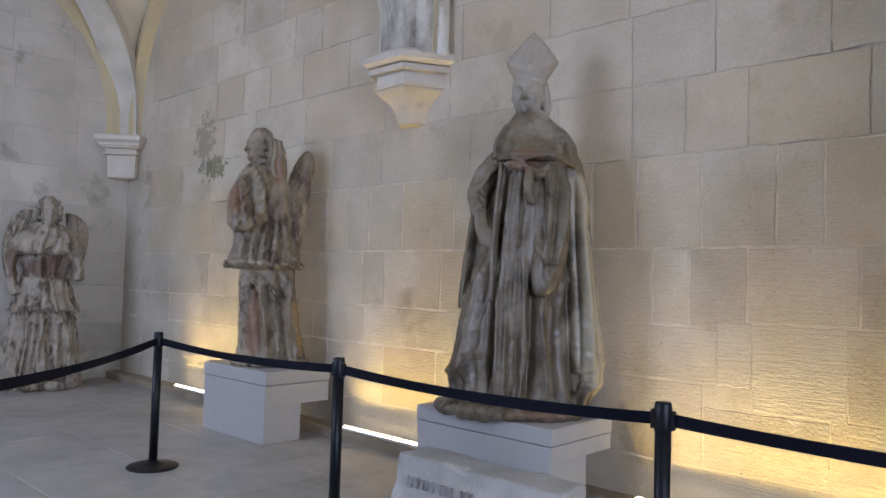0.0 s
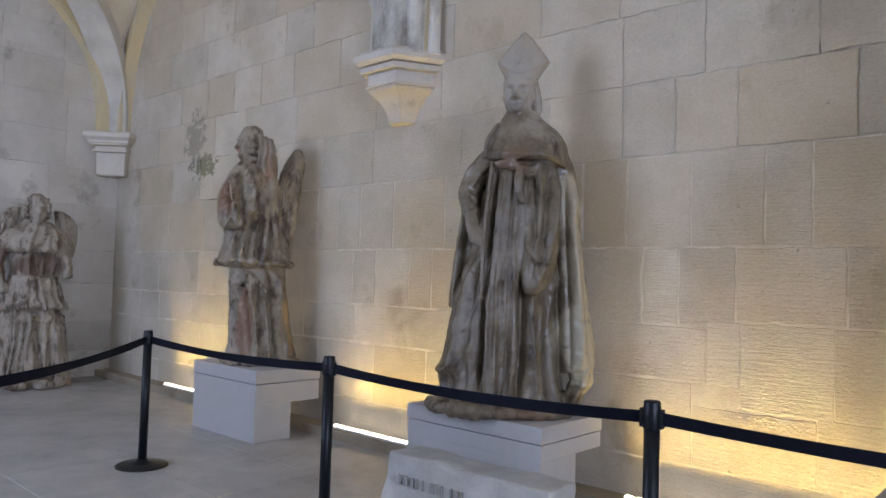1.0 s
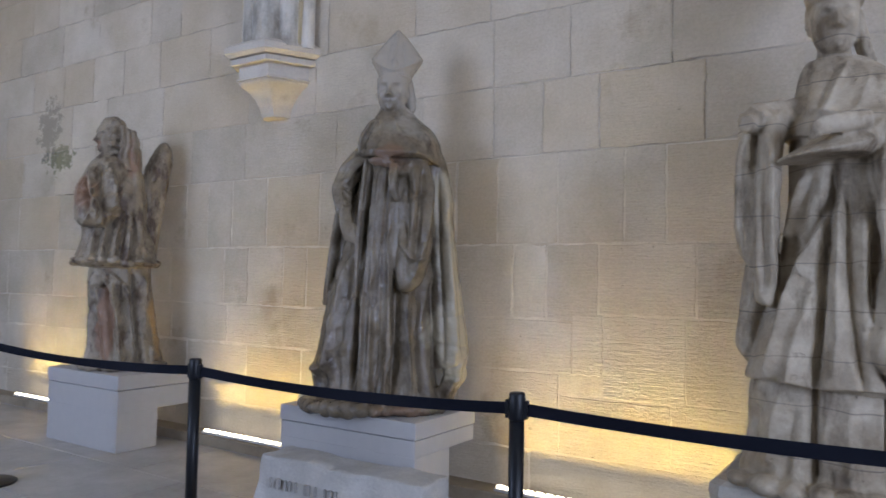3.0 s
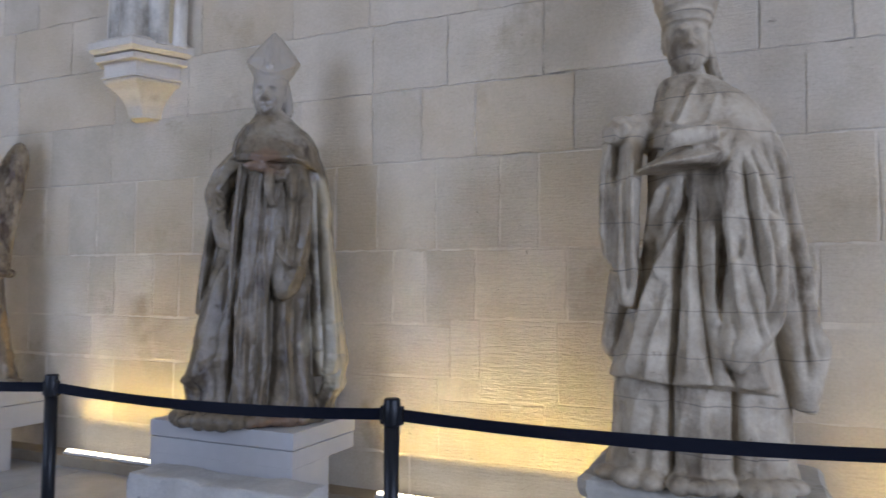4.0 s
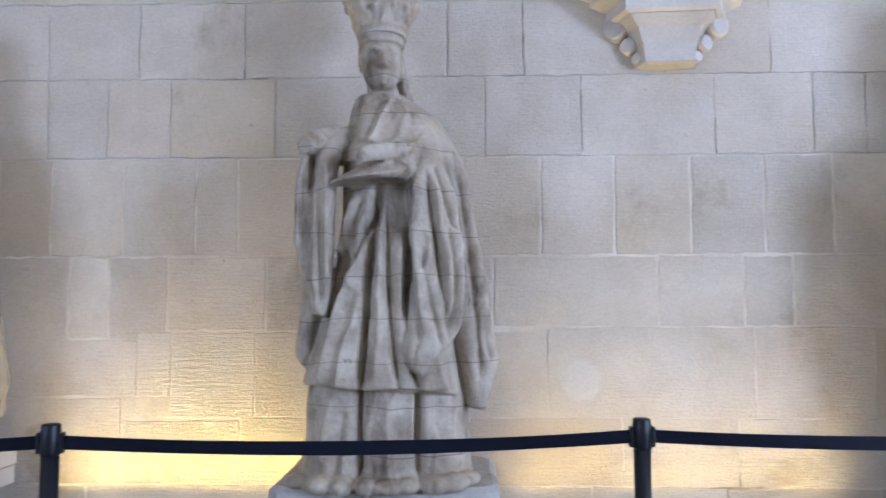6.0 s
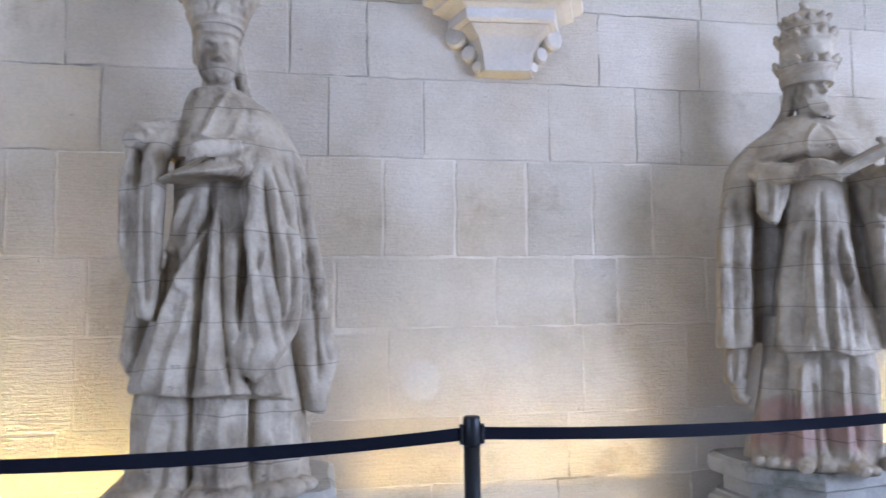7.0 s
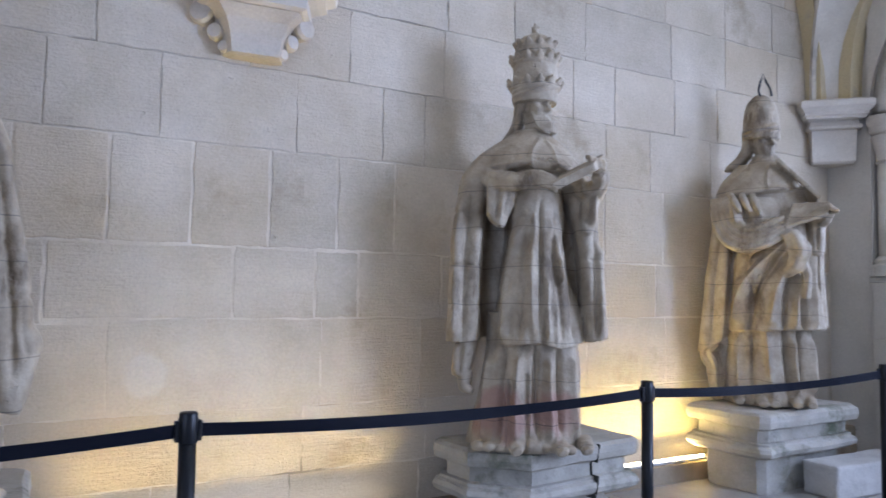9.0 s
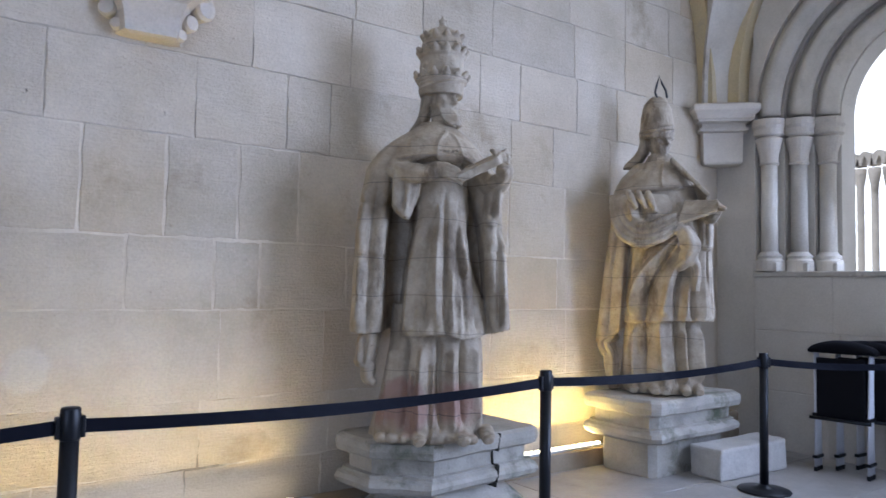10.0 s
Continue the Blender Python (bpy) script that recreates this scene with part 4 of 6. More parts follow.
def bishop():
    """Tall figure in mitre and pleated robe, one arm lowered, one long pointed sleeve."""
    s = Sculpt(1)
    # robe: wide skirts, gathered over the foot
    lines = [(0.020, -0.075, (-0.15, 1.55), (-0.185, 1.05), (-0.20, 0.6), (-0.215, 0.12)), (0.016, 0.035, (-0.165, 1.58), (-0.20, 1.05), (-0.165, 0.6), (-0.175, 0.1)),
             (0.022, -0.075, (0.05, 0.95), (0.055, 0.6), (0.03, 0.1)), (0.018, 0.034, (0.085, 0.8), (0.10, 0.5), (0.13, 0.12)), (0.020, -0.06, (0.19, 0.8), (0.20, 0.45), (0.23, 0.05)),
             (0.035, 0.040, (-0.26, 0.95), (-0.31, 0.6), (-0.40, 0.2)), (0.025, -0.035, (-0.22, 0.85), (-0.30, 0.5), (-0.31, 0.1)), (0.03, 0.030, (-0.34, 0.9), (-0.40, 0.5), (-0.46, 0.15)),
             (0.03, 0.03, (-0.27, 0.42), (-0.34, 0.30), (-0.44, 0.24)), (0.016, -0.030, (-0.06, 0.5), (-0.05, 0.3), (-0.10, 0.05)), (0.02, 0.025, (-0.10, 0.6), (-0.12, 0.3), (-0.13, 0.05)),
             (0.02, 0.028, (0.0, 0.45), (-0.01, 0.2), (-0.04, 0.05)), (0.02, -0.03, (-0.38, 0.3), (-0.40, 0.15), (-0.42, 0.03))]
    for u in (-0.135, -0.095, -0.055, -0.015, 0.025):
        lines.append((0.011, s.rng.uniform(0.016, 0.026), (u + 0.02, 1.52), (u + s.rng.uniform(-0.012, 0.012), 1.1), (u + s.rng.uniform(-0.02, 0.02), 0.65), (u - 0.01, 0.12)))
    lines += s.crease(18, -0.45, 0.25, 0.05, 0.9, 0.014, 0.14) + s.crease(34, -0.4, 0.25, 0.15, 1.5, 0.010, 0.1, 0.5)
    s.drape([(0.0, -0.52, 0.33, -0.33, 0.26), (0.05, -0.52, 0.33, -0.345, 0.28), (0.12, -0.48, 0.31, -0.325, 0.27), (0.3, -0.43, 0.28, -0.30, 0.26), (0.6, -0.385, 0.26, -0.28, 0.25), (0.95, -0.315, 0.24, -0.265, 0.24),
             (1.25, -0.26, 0.24, -0.25, 0.23), (1.5, -0.205, 0.25, -0.225, 0.22), (1.66, -0.17, 0.22, -0.17, 0.2), (1.78, -0.12, 0.16, -0.12, 0.18)], lines, ripple=0.012)
    for k in range(17):
        a = radians(-80 + 165 * k / 16)
        s.blob(-0.09 + 0.43 * math.sin(a), -0.04 - 0.31 * math.cos(a), 0.035, 0.05 + 0.03 * s.rng.rand(), 0.05, 0.03 + 0.025 * s.rng.rand(), 10)
    # shoulder cape with a curved lower edge and an upright collar
    s.drape([(1.565, -0.215, 0.305, -0.275, 0.2), (1.60, -0.22, 0.31, -0.275, 0.2), (1.70, -0.21, 0.29, -0.235, 0.2), (1.785, -0.18, 0.235, -0.175, 0.18), (1.86, -0.135, 0.15, -0.115, 0.14), (1.925, -0.10, 0.09, -0.085, 0.1)],
            [(0.02, 0.012, (-0.02, 1.86), (0.05, 1.72), (0.16, 1.6)), (0.012, -0.012, (-0.10, 1.82), (-0.09, 1.7), (-0.14, 1.58)), (0.02, 0.012, (-0.16, 1.62), (0.0, 1.60), (0.24, 1.58))],
            hem=((-0.2, 0.02), (0.0, 0.0), (0.12, 0.03), (0.27, -0.03)))
    s.tube([(-0.215, -0.10, 1.60, 0.014, 0.06), (-0.205, -0.11, 1.70, 0.018, 0.06), (-0.15, -0.10, 1.80, 0.016, 0.04), (-0.105, -0.07, 1.83, 0.01, 0.03)], rings=16)
    s.tube([(-0.165, -0.16, 1.60, 0.010, 0.03), (-0.145, -0.15, 1.70, 0.012, 0.03), (-0.11, -0.11, 1.80, 0.010, 0.03)], rings=14)
    s.tube([(0.17, 0.0, 1.80, 0.02, 0.06), (0.205, 0.0, 1.76, 0.018, 0.05), (0.22, 0.0, 1.70, 0.014, 0.04)], rings=10)
    # lowered arm and its open hand
    s.tube([(-0.20, -0.02, 1.60, 0.07, 0.09), (-0.28, -0.05, 1.50, 0.068, 0.085), (-0.325, -0.10, 1.38, 0.058, 0.07), (-0.305, -0.18, 1.27, 0.05, 0.055), (-0.285, -0.22, 1.22, 0.042, 0.045)], folds=0.16, k=5, rings=40)
    for dz in (0.0, 0.05, 0.10):
        s.tube([(-0.36, -0.06 - dz * 0.6, 1.43 - dz, 0.012, 0.02), (-0.32, -0.15 - dz * 0.5, 1.41 - dz, 0.014, 0.016), (-0.27, -0.13 - dz, 1.38 - dz, 0.010, 0.016)], n=10, rings=14)
    s.tube([(-0.29, -0.22, 1.24, 0.036, 0.03), (-0.275, -0.26, 1.16, 0.042, 0.022), (-0.262, -0.275, 1.11, 0.036, 0.016)], n=14, rings=12)
    for k in range(4):
        s.tube([(-0.30 + 0.022 * k, -0.268, 1.15, 0.013, 0.013), (-0.285 + 0.020 * k, -0.285, 1.09, 0.011, 0.011), (-0.27 + 0.017 * k, -0.28, 1.045 - 0.006 * k, 0.008, 0.008)], n=8, rings=8)
    # thin fall of the cloak behind the arm
    s.drape([(0.64, -0.44, -0.37, -0.02, 0.12), (0.68, -0.445, -0.35, -0.04, 0.14), (0.95, -0.42, -0.30, -0.05, 0.16), (1.25, -0.38, -0.25, -0.03, 0.16), (1.45, -0.33, -0.2, 0.0, 0.15)],
            [(0.014, 0.02, (-0.34, 1.3), (-0.38, 1.0), (-0.41, 0.66)), (0.014, -0.03, (-0.31, 1.2), (-0.35, 0.9), (-0.385, 0.66))], n=120, rings=60)
    s.drape([(0.28, -0.475, -0.36, -0.05, 0.12), (0.34, -0.46, -0.33, -0.05, 0.12), (0.68, -0.41, -0.3, -0.04, 0.12)], (), n=60, rings=30)
    # stole edges
    s.tube([(-0.165, -0.20, 1.56, 0.016, 0.02), (-0.20, -0.255, 1.1, 0.016, 0.02), (-0.205, -0.285, 0.7, 0.014, 0.02)], n=12, rings=40, folds=0.06)
    # pointed hanging sleeve with spiral folds
    lines = [(0.016, -0.03, (0.075, 1.5), (0.10, 1.15), (0.09, 0.82)), (0.022, 0.03, (0.13, 1.52), (0.145, 1.25), (0.10, 0.95)), (0.016, -0.03, (0.19, 1.5), (0.175, 1.2), (0.15, 0.85)),
             (0.018, 0.026, (0.235, 1.45), (0.215, 1.1), (0.13, 0.80)), (0.014, -0.02, (0.06, 1.2), (0.12, 1.08), (0.21, 1.04)), (0.014, 0.02, (0.06, 1.05), (0.12, 0.95), (0.20, 0.94)), (0.012, -0.02, (0.10, 1.38), (0.15, 1.32), (0.22, 1.36))]
    s.drape([(0.735, 0.075, 0.10, -0.30, -0.25), (0.76, 0.05, 0.16, -0.34, -0.22), (0.84, 0.035, 0.215, -0.355, -0.16), (1.0, 0.03, 0.25, -0.35, -0.1), (1.2, 0.035, 0.255, -0.32, -0.08), (1.42, 0.04, 0.25, -0.28, -0.05), (1.60, 0.06, 0.22, -0.22, -0.02)],
            lines, n=200, rings=100)
    s.tube([(0.01, -0.26, 1.52, 0.03, 0.03), (0.005, -0.30, 1.42, 0.032, 0.025), (0.02, -0.305, 1.33, 0.025, 0.02), (0.05, -0.29, 1.30, 0.015, 0.02)], rings=16, folds=0.15)
    # broken chest where the forearm is lost
    for k in range(22):
        s.blob(-0.13 + 0.012 * k, -0.235 - 0.03 * s.rng.rand(), 1.545 - 0.05 * s.rng.rand() + 0.03 * math.sin(k * 0.3), 0.02 + 0.012 * s.rng.rand(), 0.022, 0.012 + 0.022 * s.rng.rand(), 8)
    # cloak falling from the other shoulder, in stacked pieces
    lines = [(0.02, -0.035, (0.28, 1.5), (0.30, 1.0), (0.34, 0.3)), (0.035, 0.03, (0.33, 1.4), (0.37, 0.9), (0.42, 0.3)), (0.02, -0.02, (0.36, 1.3), (0.42, 0.8), (0.46, 0.35)), (0.012, -0.012, (0.24, 1.195), (0.38, 1.185)), (0.010, -0.010, (0.25, 0.56), (0.48, 0.60)), (0.010, -0.010, (0.26, 0.42), (0.48, 0.40))]
    s.drape([(0.285, 0.275, 0.50, -0.17, 0.2), (0.31, 0.265, 0.505, -0.175, 0.22), (0.5, 0.255, 0.485, -0.17, 0.22), (0.9, 0.24, 0.43, -0.15, 0.21), (1.19, 0.225, 0.395, -0.14, 0.2), (1.40, 0.20, 0.375, -0.14, 0.19), (1.56, 0.16, 0.34, -0.13, 0.17), (1.68, 0.12, 0.29, -0.1, 0.15)],
            lines, hem=((0.26, -0.03), (0.4, 0.0), (0.5, 0.05)), n=220, rings=110)
    s.tube([(0.40, -0.06, 0.32, 0.085, 0.12), (0.41, -0.06, 0.22, 0.07, 0.10), (0.38, -0.06, 0.16, 0.06, 0.08), (0.34, -0.06, 0.05, 0.06, 0.08)], rings=16, folds=0.14)
    s.carved_head(-0.02, -0.01, 1.88, 0.265, turn=-8)
    s.tube([(0.075, 0.05, 2.12, 0.03, 0.05), (0.095, 0.06, 1.98, 0.035, 0.04), (0.10, 0.06, 1.92, 0.02, 0.03)], rings=10)
    # mitre: two pointed leaves over a band
    s.drape([(2.10, -0.115, 0.095, -0.105, 0.15), (2.15, -0.12, 0.105, -0.11, 0.15), (2.245, -0.165, 0.165, -0.09, 0.12), (2.275, -0.15, 0.155, -0.08, 0.11), (2.36, -0.08, 0.095, -0.055, 0.08), (2.43, -0.02, 0.035, -0.02, 0.05), (2.45, 0.0, 0.012, 0.0, 0.03)],
            [(0.008, 0.012, (-0.15, 2.23), (-0.01, 2.15), (0.15, 2.24)), (0.008, 0.012, (-0.01, 2.15), (0.0, 2.42)), (0.006, 0.008, (-0.12, 2.12), (0.1, 2.12)), (0.006, -0.01, (-0.06, 2.2), (-0.04, 2.36)), (0.006, -0.01, (0.05, 2.2), (0.05, 2.36))], n=160, rings=70)
    s.blob(-0.01, -0.105, 2.20, 0.018, 0.016, 0.024, 8)
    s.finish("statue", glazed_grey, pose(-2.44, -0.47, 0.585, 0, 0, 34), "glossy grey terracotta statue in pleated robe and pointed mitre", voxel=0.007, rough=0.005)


def pope_stump():
    """Raised broken forearm, cloak gathered over the other side."""
    s = Sculpt(2)
    # alb in three broad pieces
    lines = [(0.013, -0.10, (-0.125, 0.5), (-0.125, 0.05)), (0.013, -0.10, (0.155, 0.5), (0.16, 0.05)), (0.03, 0.02, (-0.25, 0.4), (-0.3, 0.1)), (0.02, -0.02, (-0.2, 0.35), (-0.24, 0.05)),
             (0.03, 0.02, (0.02, 0.42), (0.0, 0.08)), (0.025, -0.018, (0.25, 0.4), (0.24, 0.08)), (0.03, 0.02, (0.31, 0.38), (0.33, 0.08)), (0.02, -0.02, (-0.35, 0.35), (-0.37, 0.1))] + s.crease(14, -0.36, 0.38, 0.04, 0.4, 0.012, 0.06)
    s.drape([(0.0, -0.42, 0.43, -0.34, 0.3), (0.05, -0.42, 0.43, -0.345, 0.3), (0.15, -0.40, 0.42, -0.32, 0.3), (0.4, -0.385, 0.40, -0.30, 0.28), (0.7, -0.33, 0.33, -0.25, 0.26)], lines, power=2.6, ripple=0.01)
    for u, v, r in ((-0.40, -0.22, 0.07), (-0.30, -0.30, 0.08), (-0.20, -0.33, 0.06), (0.0, -0.36, 0.09), (0.10, -0.34, 0.06), (0.22, -0.34, 0.07), (0.31, -0.31, 0.08), (0.38, -0.24, 0.07), (-0.08, -0.35, 0.06)):
        s.blob(u, v, 0.025, r, 0.08, 0.035 + 0.015 * s.rng.rand(), 12)
    # over-robe, drawn in diagonal folds from the waist to a wavy hem
    lines = [(0.016, -0.10, (-0.05, 1.38), (-0.075, 1.05), (-0.10, 0.75), (-0.13, 0.42)), (0.018, -0.055, (-0.06, 1.28), (-0.15, 1.05), (-0.24, 0.86), (-0.28, 0.74)), (0.03, 0.045, (-0.05, 1.22), (-0.17, 0.95), (-0.24, 0.7), (-0.30, 0.46)),
             (0.025, 0.035, (-0.02, 1.25), (-0.03, 0.9), (-0.05, 0.5)), (0.014, -0.05, (0.0, 1.3), (0.01, 1.0), (0.03, 0.7), (0.06, 0.45)), (0.014, -0.03, (-0.12, 1.35), (-0.16, 1.22), (-0.17, 1.1)), (0.014, 0.025, (-0.15, 1.36), (-0.20, 1.2), (-0.22, 1.08)),
             (0.03, 0.03, (0.06, 1.2), (0.07, 0.9), (0.09, 0.7)), (0.016, -0.07, (0.115, 1.1), (0.10, 0.8), (0.16, 0.44)), (0.03, 0.03, (0.22, 0.62), (0.26, 0.44)), (0.03, 0.03, (-0.10, 0.9), (-0.19, 0.6), (-0.22, 0.44)), (0.02, -0.025, (-0.28, 0.7), (-0.34, 0.45))] + s.crease(12, -0.3, 0.1, 0.5, 1.3, 0.012, -0.12)
    s.drape([(0.42, -0.395, 0.37, -0.375, 0.28), (0.45, -0.40, 0.375, -0.38, 0.28), (0.6, -0.355, 0.35, -0.355, 0.28), (0.85, -0.295, 0.32, -0.325, 0.28), (1.05, -0.25, 0.29, -0.30, 0.27), (1.3, -0.22, 0.27, -0.265, 0.26), (1.5, -0.22, 0.27, -0.24, 0.25), (1.7, -0.2, 0.24, -0.19, 0.22)],
            lines, hem=((-0.4, 0.035), (-0.25, 0.06), (-0.13, 0.03), (0.0, 0.04), (0.15, 0.035), (0.3, 0.0), (0.4, -0.03)), power=2.4, n=360)
    # shoulder cape and collar
    s.drape([(1.50, -0.24, 0.345, -0.28, 0.24), (1.55, -0.235, 0.35, -0.275, 0.24), (1.68, -0.215, 0.325, -0.24, 0.22), (1.78, -0.19, 0.265, -0.185, 0.19), (1.86, -0.175, 0.17, -0.12, 0.16), (1.91, -0.15, 0.10, -0.09, 0.13)],
            [(0.012, -0.025, (-0.135, 1.88), (-0.155, 1.76), (-0.17, 1.62)), (0.014, 0.018, (0.02, 1.88), (-0.03, 1.74), (-0.08, 1.62)), (0.012, -0.018, (-0.03, 1.86), (-0.07, 1.72), (-0.11, 1.62)), (0.02, 0.014, (0.1, 1.80), (0.06, 1.66), (0.0, 1.58)), (0.014, -0.012, (0.18, 1.7), (0.1, 1.6)), (0.014, 0.014, (-0.14, 1.66), (-0.02, 1.62), (0.15, 1.62))],
            hem=((-0.24, 0.05), (0.0, 0.0), (0.3, 0.0)))
    # outer fall of the cloak, standing off at its lower end
    lines = [(0.02, -0.04, (0.33, 1.55), (0.40, 1.2), (0.44, 0.8), (0.45, 0.5)), (0.02, -0.03, (0.26, 1.55), (0.34, 1.3), (0.37, 1.0)), (0.03, 0.03, (0.36, 1.5), (0.44, 1.1), (0.49, 0.7)), (0.016, -0.02, (0.46, 0.9), (0.51, 0.55)), (0.012, -0.012, (0.38, 1.05), (0.5, 1.04)), (0.012, -0.012, (0.4, 0.84), (0.54, 0.82))]
    s.drape([(0.36, 0.385, 0.525, -0.21, 0.25), (0.39, 0.375, 0.535, -0.22, 0.26), (0.53, 0.35, 0.575, -0.22, 0.27), (0.7, 0.30, 0.535, -0.21, 0.27), (1.0, 0.24, 0.485, -0.20, 0.26), (1.25, 0.2, 0.435, -0.20, 0.25), (1.48, 0.16, 0.41, -0.21, 0.24), (1.62, 0.1, 0.36, -0.19, 0.22), (1.72, 0.06, 0.30, -0.15, 0.2)],
            lines, hem=((0.38, -0.01), (0.48, -0.03), (0.56, 0.12)), power=2.6)
    # great gathered swag from the arm
    lines = [(0.014, -0.06, (0.19, 1.46), (0.225, 1.2), (0.26, 0.95), (0.30, 0.68)), (0.014, -0.05, (0.24, 1.5), (0.28, 1.35), (0.325, 1.2)), (0.028, 0.03, (0.14, 1.46), (0.15, 1.1), (0.17, 0.75)), (0.03, 0.03, (0.22, 1.45), (0.27, 1.1), (0.29, 0.8)), (0.012, -0.03, (0.11, 1.3), (0.115, 1.0), (0.15, 0.66)),
             (0.018, 0.02, (0.30, 1.42), (0.34, 1.1), (0.33, 0.75)), (0.012, -0.025, (0.17, 1.1), (0.19, 0.9), (0.25, 0.66)), (0.012, -0.03, (0.29, 1.2), (0.32, 0.95), (0.31, 0.7))] + s.crease(10, 0.1, 0.34, 0.6, 1.45, 0.012, 0.1)
    s.drape([(0.535, 0.14, 0.20, -0.37, -0.27), (0.56, 0.085, 0.26, -0.40, -0.2), (0.63, 0.075, 0.335, -0.415, -0.15), (0.75, 0.095, 0.36, -0.41, -0.12), (1.0, 0.105, 0.365, -0.38, -0.1), (1.25, 0.095, 0.345, -0.345, -0.06), (1.45, 0.085, 0.30, -0.32, -0.04), (1.56, 0.08, 0.25, -0.285, 0.0), (1.64, 0.07, 0.20, -0.22, 0.02)],
            lines, hem=((0.08, 0.03), (0.16, -0.03), (0.34, 0.10)), power=2.5)
    # raised forearm stump with the long sleeve hanging from it
    s.tube([(-0.16, 0.0, 1.66, 0.09, 0.10), (-0.27, -0.10, 1.645, 0.075, 0.085), (-0.37, -0.22, 1.615, 0.062, 0.07)], folds=0.14)
    s.tube([(-0.36, -0.20, 1.61, 0.042, 0.042), (-0.385, -0.30, 1.585, 0.036, 0.036)], rings=8)
    s.drape([(0.93, -0.415, -0.345, -0.24, -0.08), (0.98, -0.43, -0.335, -0.26, -0.04), (1.2, -0.435, -0.35, -0.25, 0.02), (1.45, -0.43, -0.355, -0.23, 0.05), (1.62, -0.43, -0.34, -0.20, 0.06), (1.67, -0.40, -0.33, -0.16, 0.04)],
            [(0.012, -0.03, (-0.39, 1.5), (-0.40, 1.2), (-0.385, 0.98)), (0.015, 0.02, (-0.415, 1.5), (-0.42, 1.1)), (0.012, 0.02, (-0.365, 1.4), (-0.365, 1.0))], n=140, rings=90, hem=((-0.43, 0.1), (-0.34, -0.02)))
    s.drape([(0.775, -0.345, -0.275, -0.29, -0.12), (0.82, -0.355, -0.265, -0.31, -0.08), (1.05, -0.35, -0.255, -0.31, -0.04), (1.3, -0.345, -0.25, -0.31, 0.0), (1.52, -0.345, -0.235, -0.29, 0.02), (1.66, -0.32, -0.2, -0.22, 0.03)],
            [(0.012, -0.035, (-0.31, 1.5), (-0.31, 1.2), (-0.305, 0.85)), (0.016, 0.02, (-0.285, 1.5), (-0.28, 1.1), (-0.29, 0.85)), (0.012, 0.016, (-0.335, 1.4), (-0.335, 0.9)), (0.01, -0.015, (-0.26, 1.3), (-0.265, 1.0))], n=160, rings=90, hem=((-0.35, 0.03), (-0.27, 0.0)))
    s.drape([(0.53, -0.41, -0.37, -0.10, 0.05), (0.58, -0.445, -0.35, -0.13, 0.08), (0.72, -0.435, -0.33, -0.13, 0.08), (0.86, -0.42, -0.3, -0.12, 0.08), (1.0, -0.40, -0.28, -0.1, 0.08)], [(0.015, -0.02, (-0.40, 0.85), (-0.405, 0.6))], n=90, rings=40, hem=((-0.44, 0.03), (-0.35, -0.03)))
    # other forearm across the body: a wide sleeve mouth with the hand resting on it
    s.drape([(1.385, -0.15, 0.09, -0.43, -0.20), (1.405, -0.255, 0.10, -0.45, -0.16), (1.44, -0.215, 0.12, -0.44, -0.12), (1.50, -0.13, 0.15, -0.40, -0.08), (1.57, -0.04, 0.18, -0.34, -0.04), (1.63, 0.03, 0.2, -0.26, 0.0)],
            [(0.012, -0.02, (-0.2, 1.43), (-0.05, 1.52), (0.05, 1.58)), (0.012, 0.014, (-0.2, 1.41), (0.0, 1.44), (0.1, 1.48)), (0.014, -0.02, (0.08, 1.5), (0.12, 1.58))], n=180, rings=50, hem=((-0.25, 0.0), (-0.1, 0.03), (0.1, 0.04)))
    s.tube([(0.08, -0.36, 1.56, 0.04, 0.035), (0.0, -0.41, 1.545, 0.042, 0.028), (-0.06, -0.43, 1.525, 0.034, 0.022)], rings=14)
    for k in range(4):
        s.tube([(-0.03 - 0.008 * k, -0.435 - 0.004 * k, 1.565 - 0.02 * k, 0.013, 0.013), (-0.09 - 0.006 * k, -0.45, 1.55 - 0.02 * k, 0.012, 0.012), (-0.13 - 0.002 * k, -0.44, 1.53 - 0.018 * k, 0.009, 0.009)], n=8, rings=10)
    s.carved_head(-0.03, 0.0, 1.93, 0.27, turn=6)
    s.tube([(-0.13, 0.03, 2.17, 0.02, 0.05), (-0.135, 0.03, 2.08, 0.016, 0.04)], rings=8)
    s.tube([(0.06, 0.06, 2.14, 0.03, 0.06), (0.085, 0.06, 2.0, 0.035, 0.07), (0.115, 0.05, 1.90, 0.03, 0.06)], rings=12)
    # tiara, flaring upwards
    s.drape([(2.165, -0.145, 0.09, -0.13, 0.13), (2.20, -0.15, 0.095, -0.135, 0.14), (2.29, -0.175, 0.125, -0.155, 0.17), (2.38, -0.205, 0.16, -0.175, 0.2), (2.46, -0.19, 0.15, -0.16, 0.19), (2.56, -0.14, 0.11, -0.11, 0.15), (2.63, -0.06, 0.03, -0.04, 0.07)],
            [(0.010, 0.014, (-0.15, 2.19), (-0.02, 2.21), (0.1, 2.205)), (0.010, 0.012, (-0.15, 2.235), (-0.02, 2.25), (0.11, 2.245))] + s.crease(26, -0.18, 0.13, 2.25, 2.45, 0.014, 0.1, 0.05), n=200, rings=90)
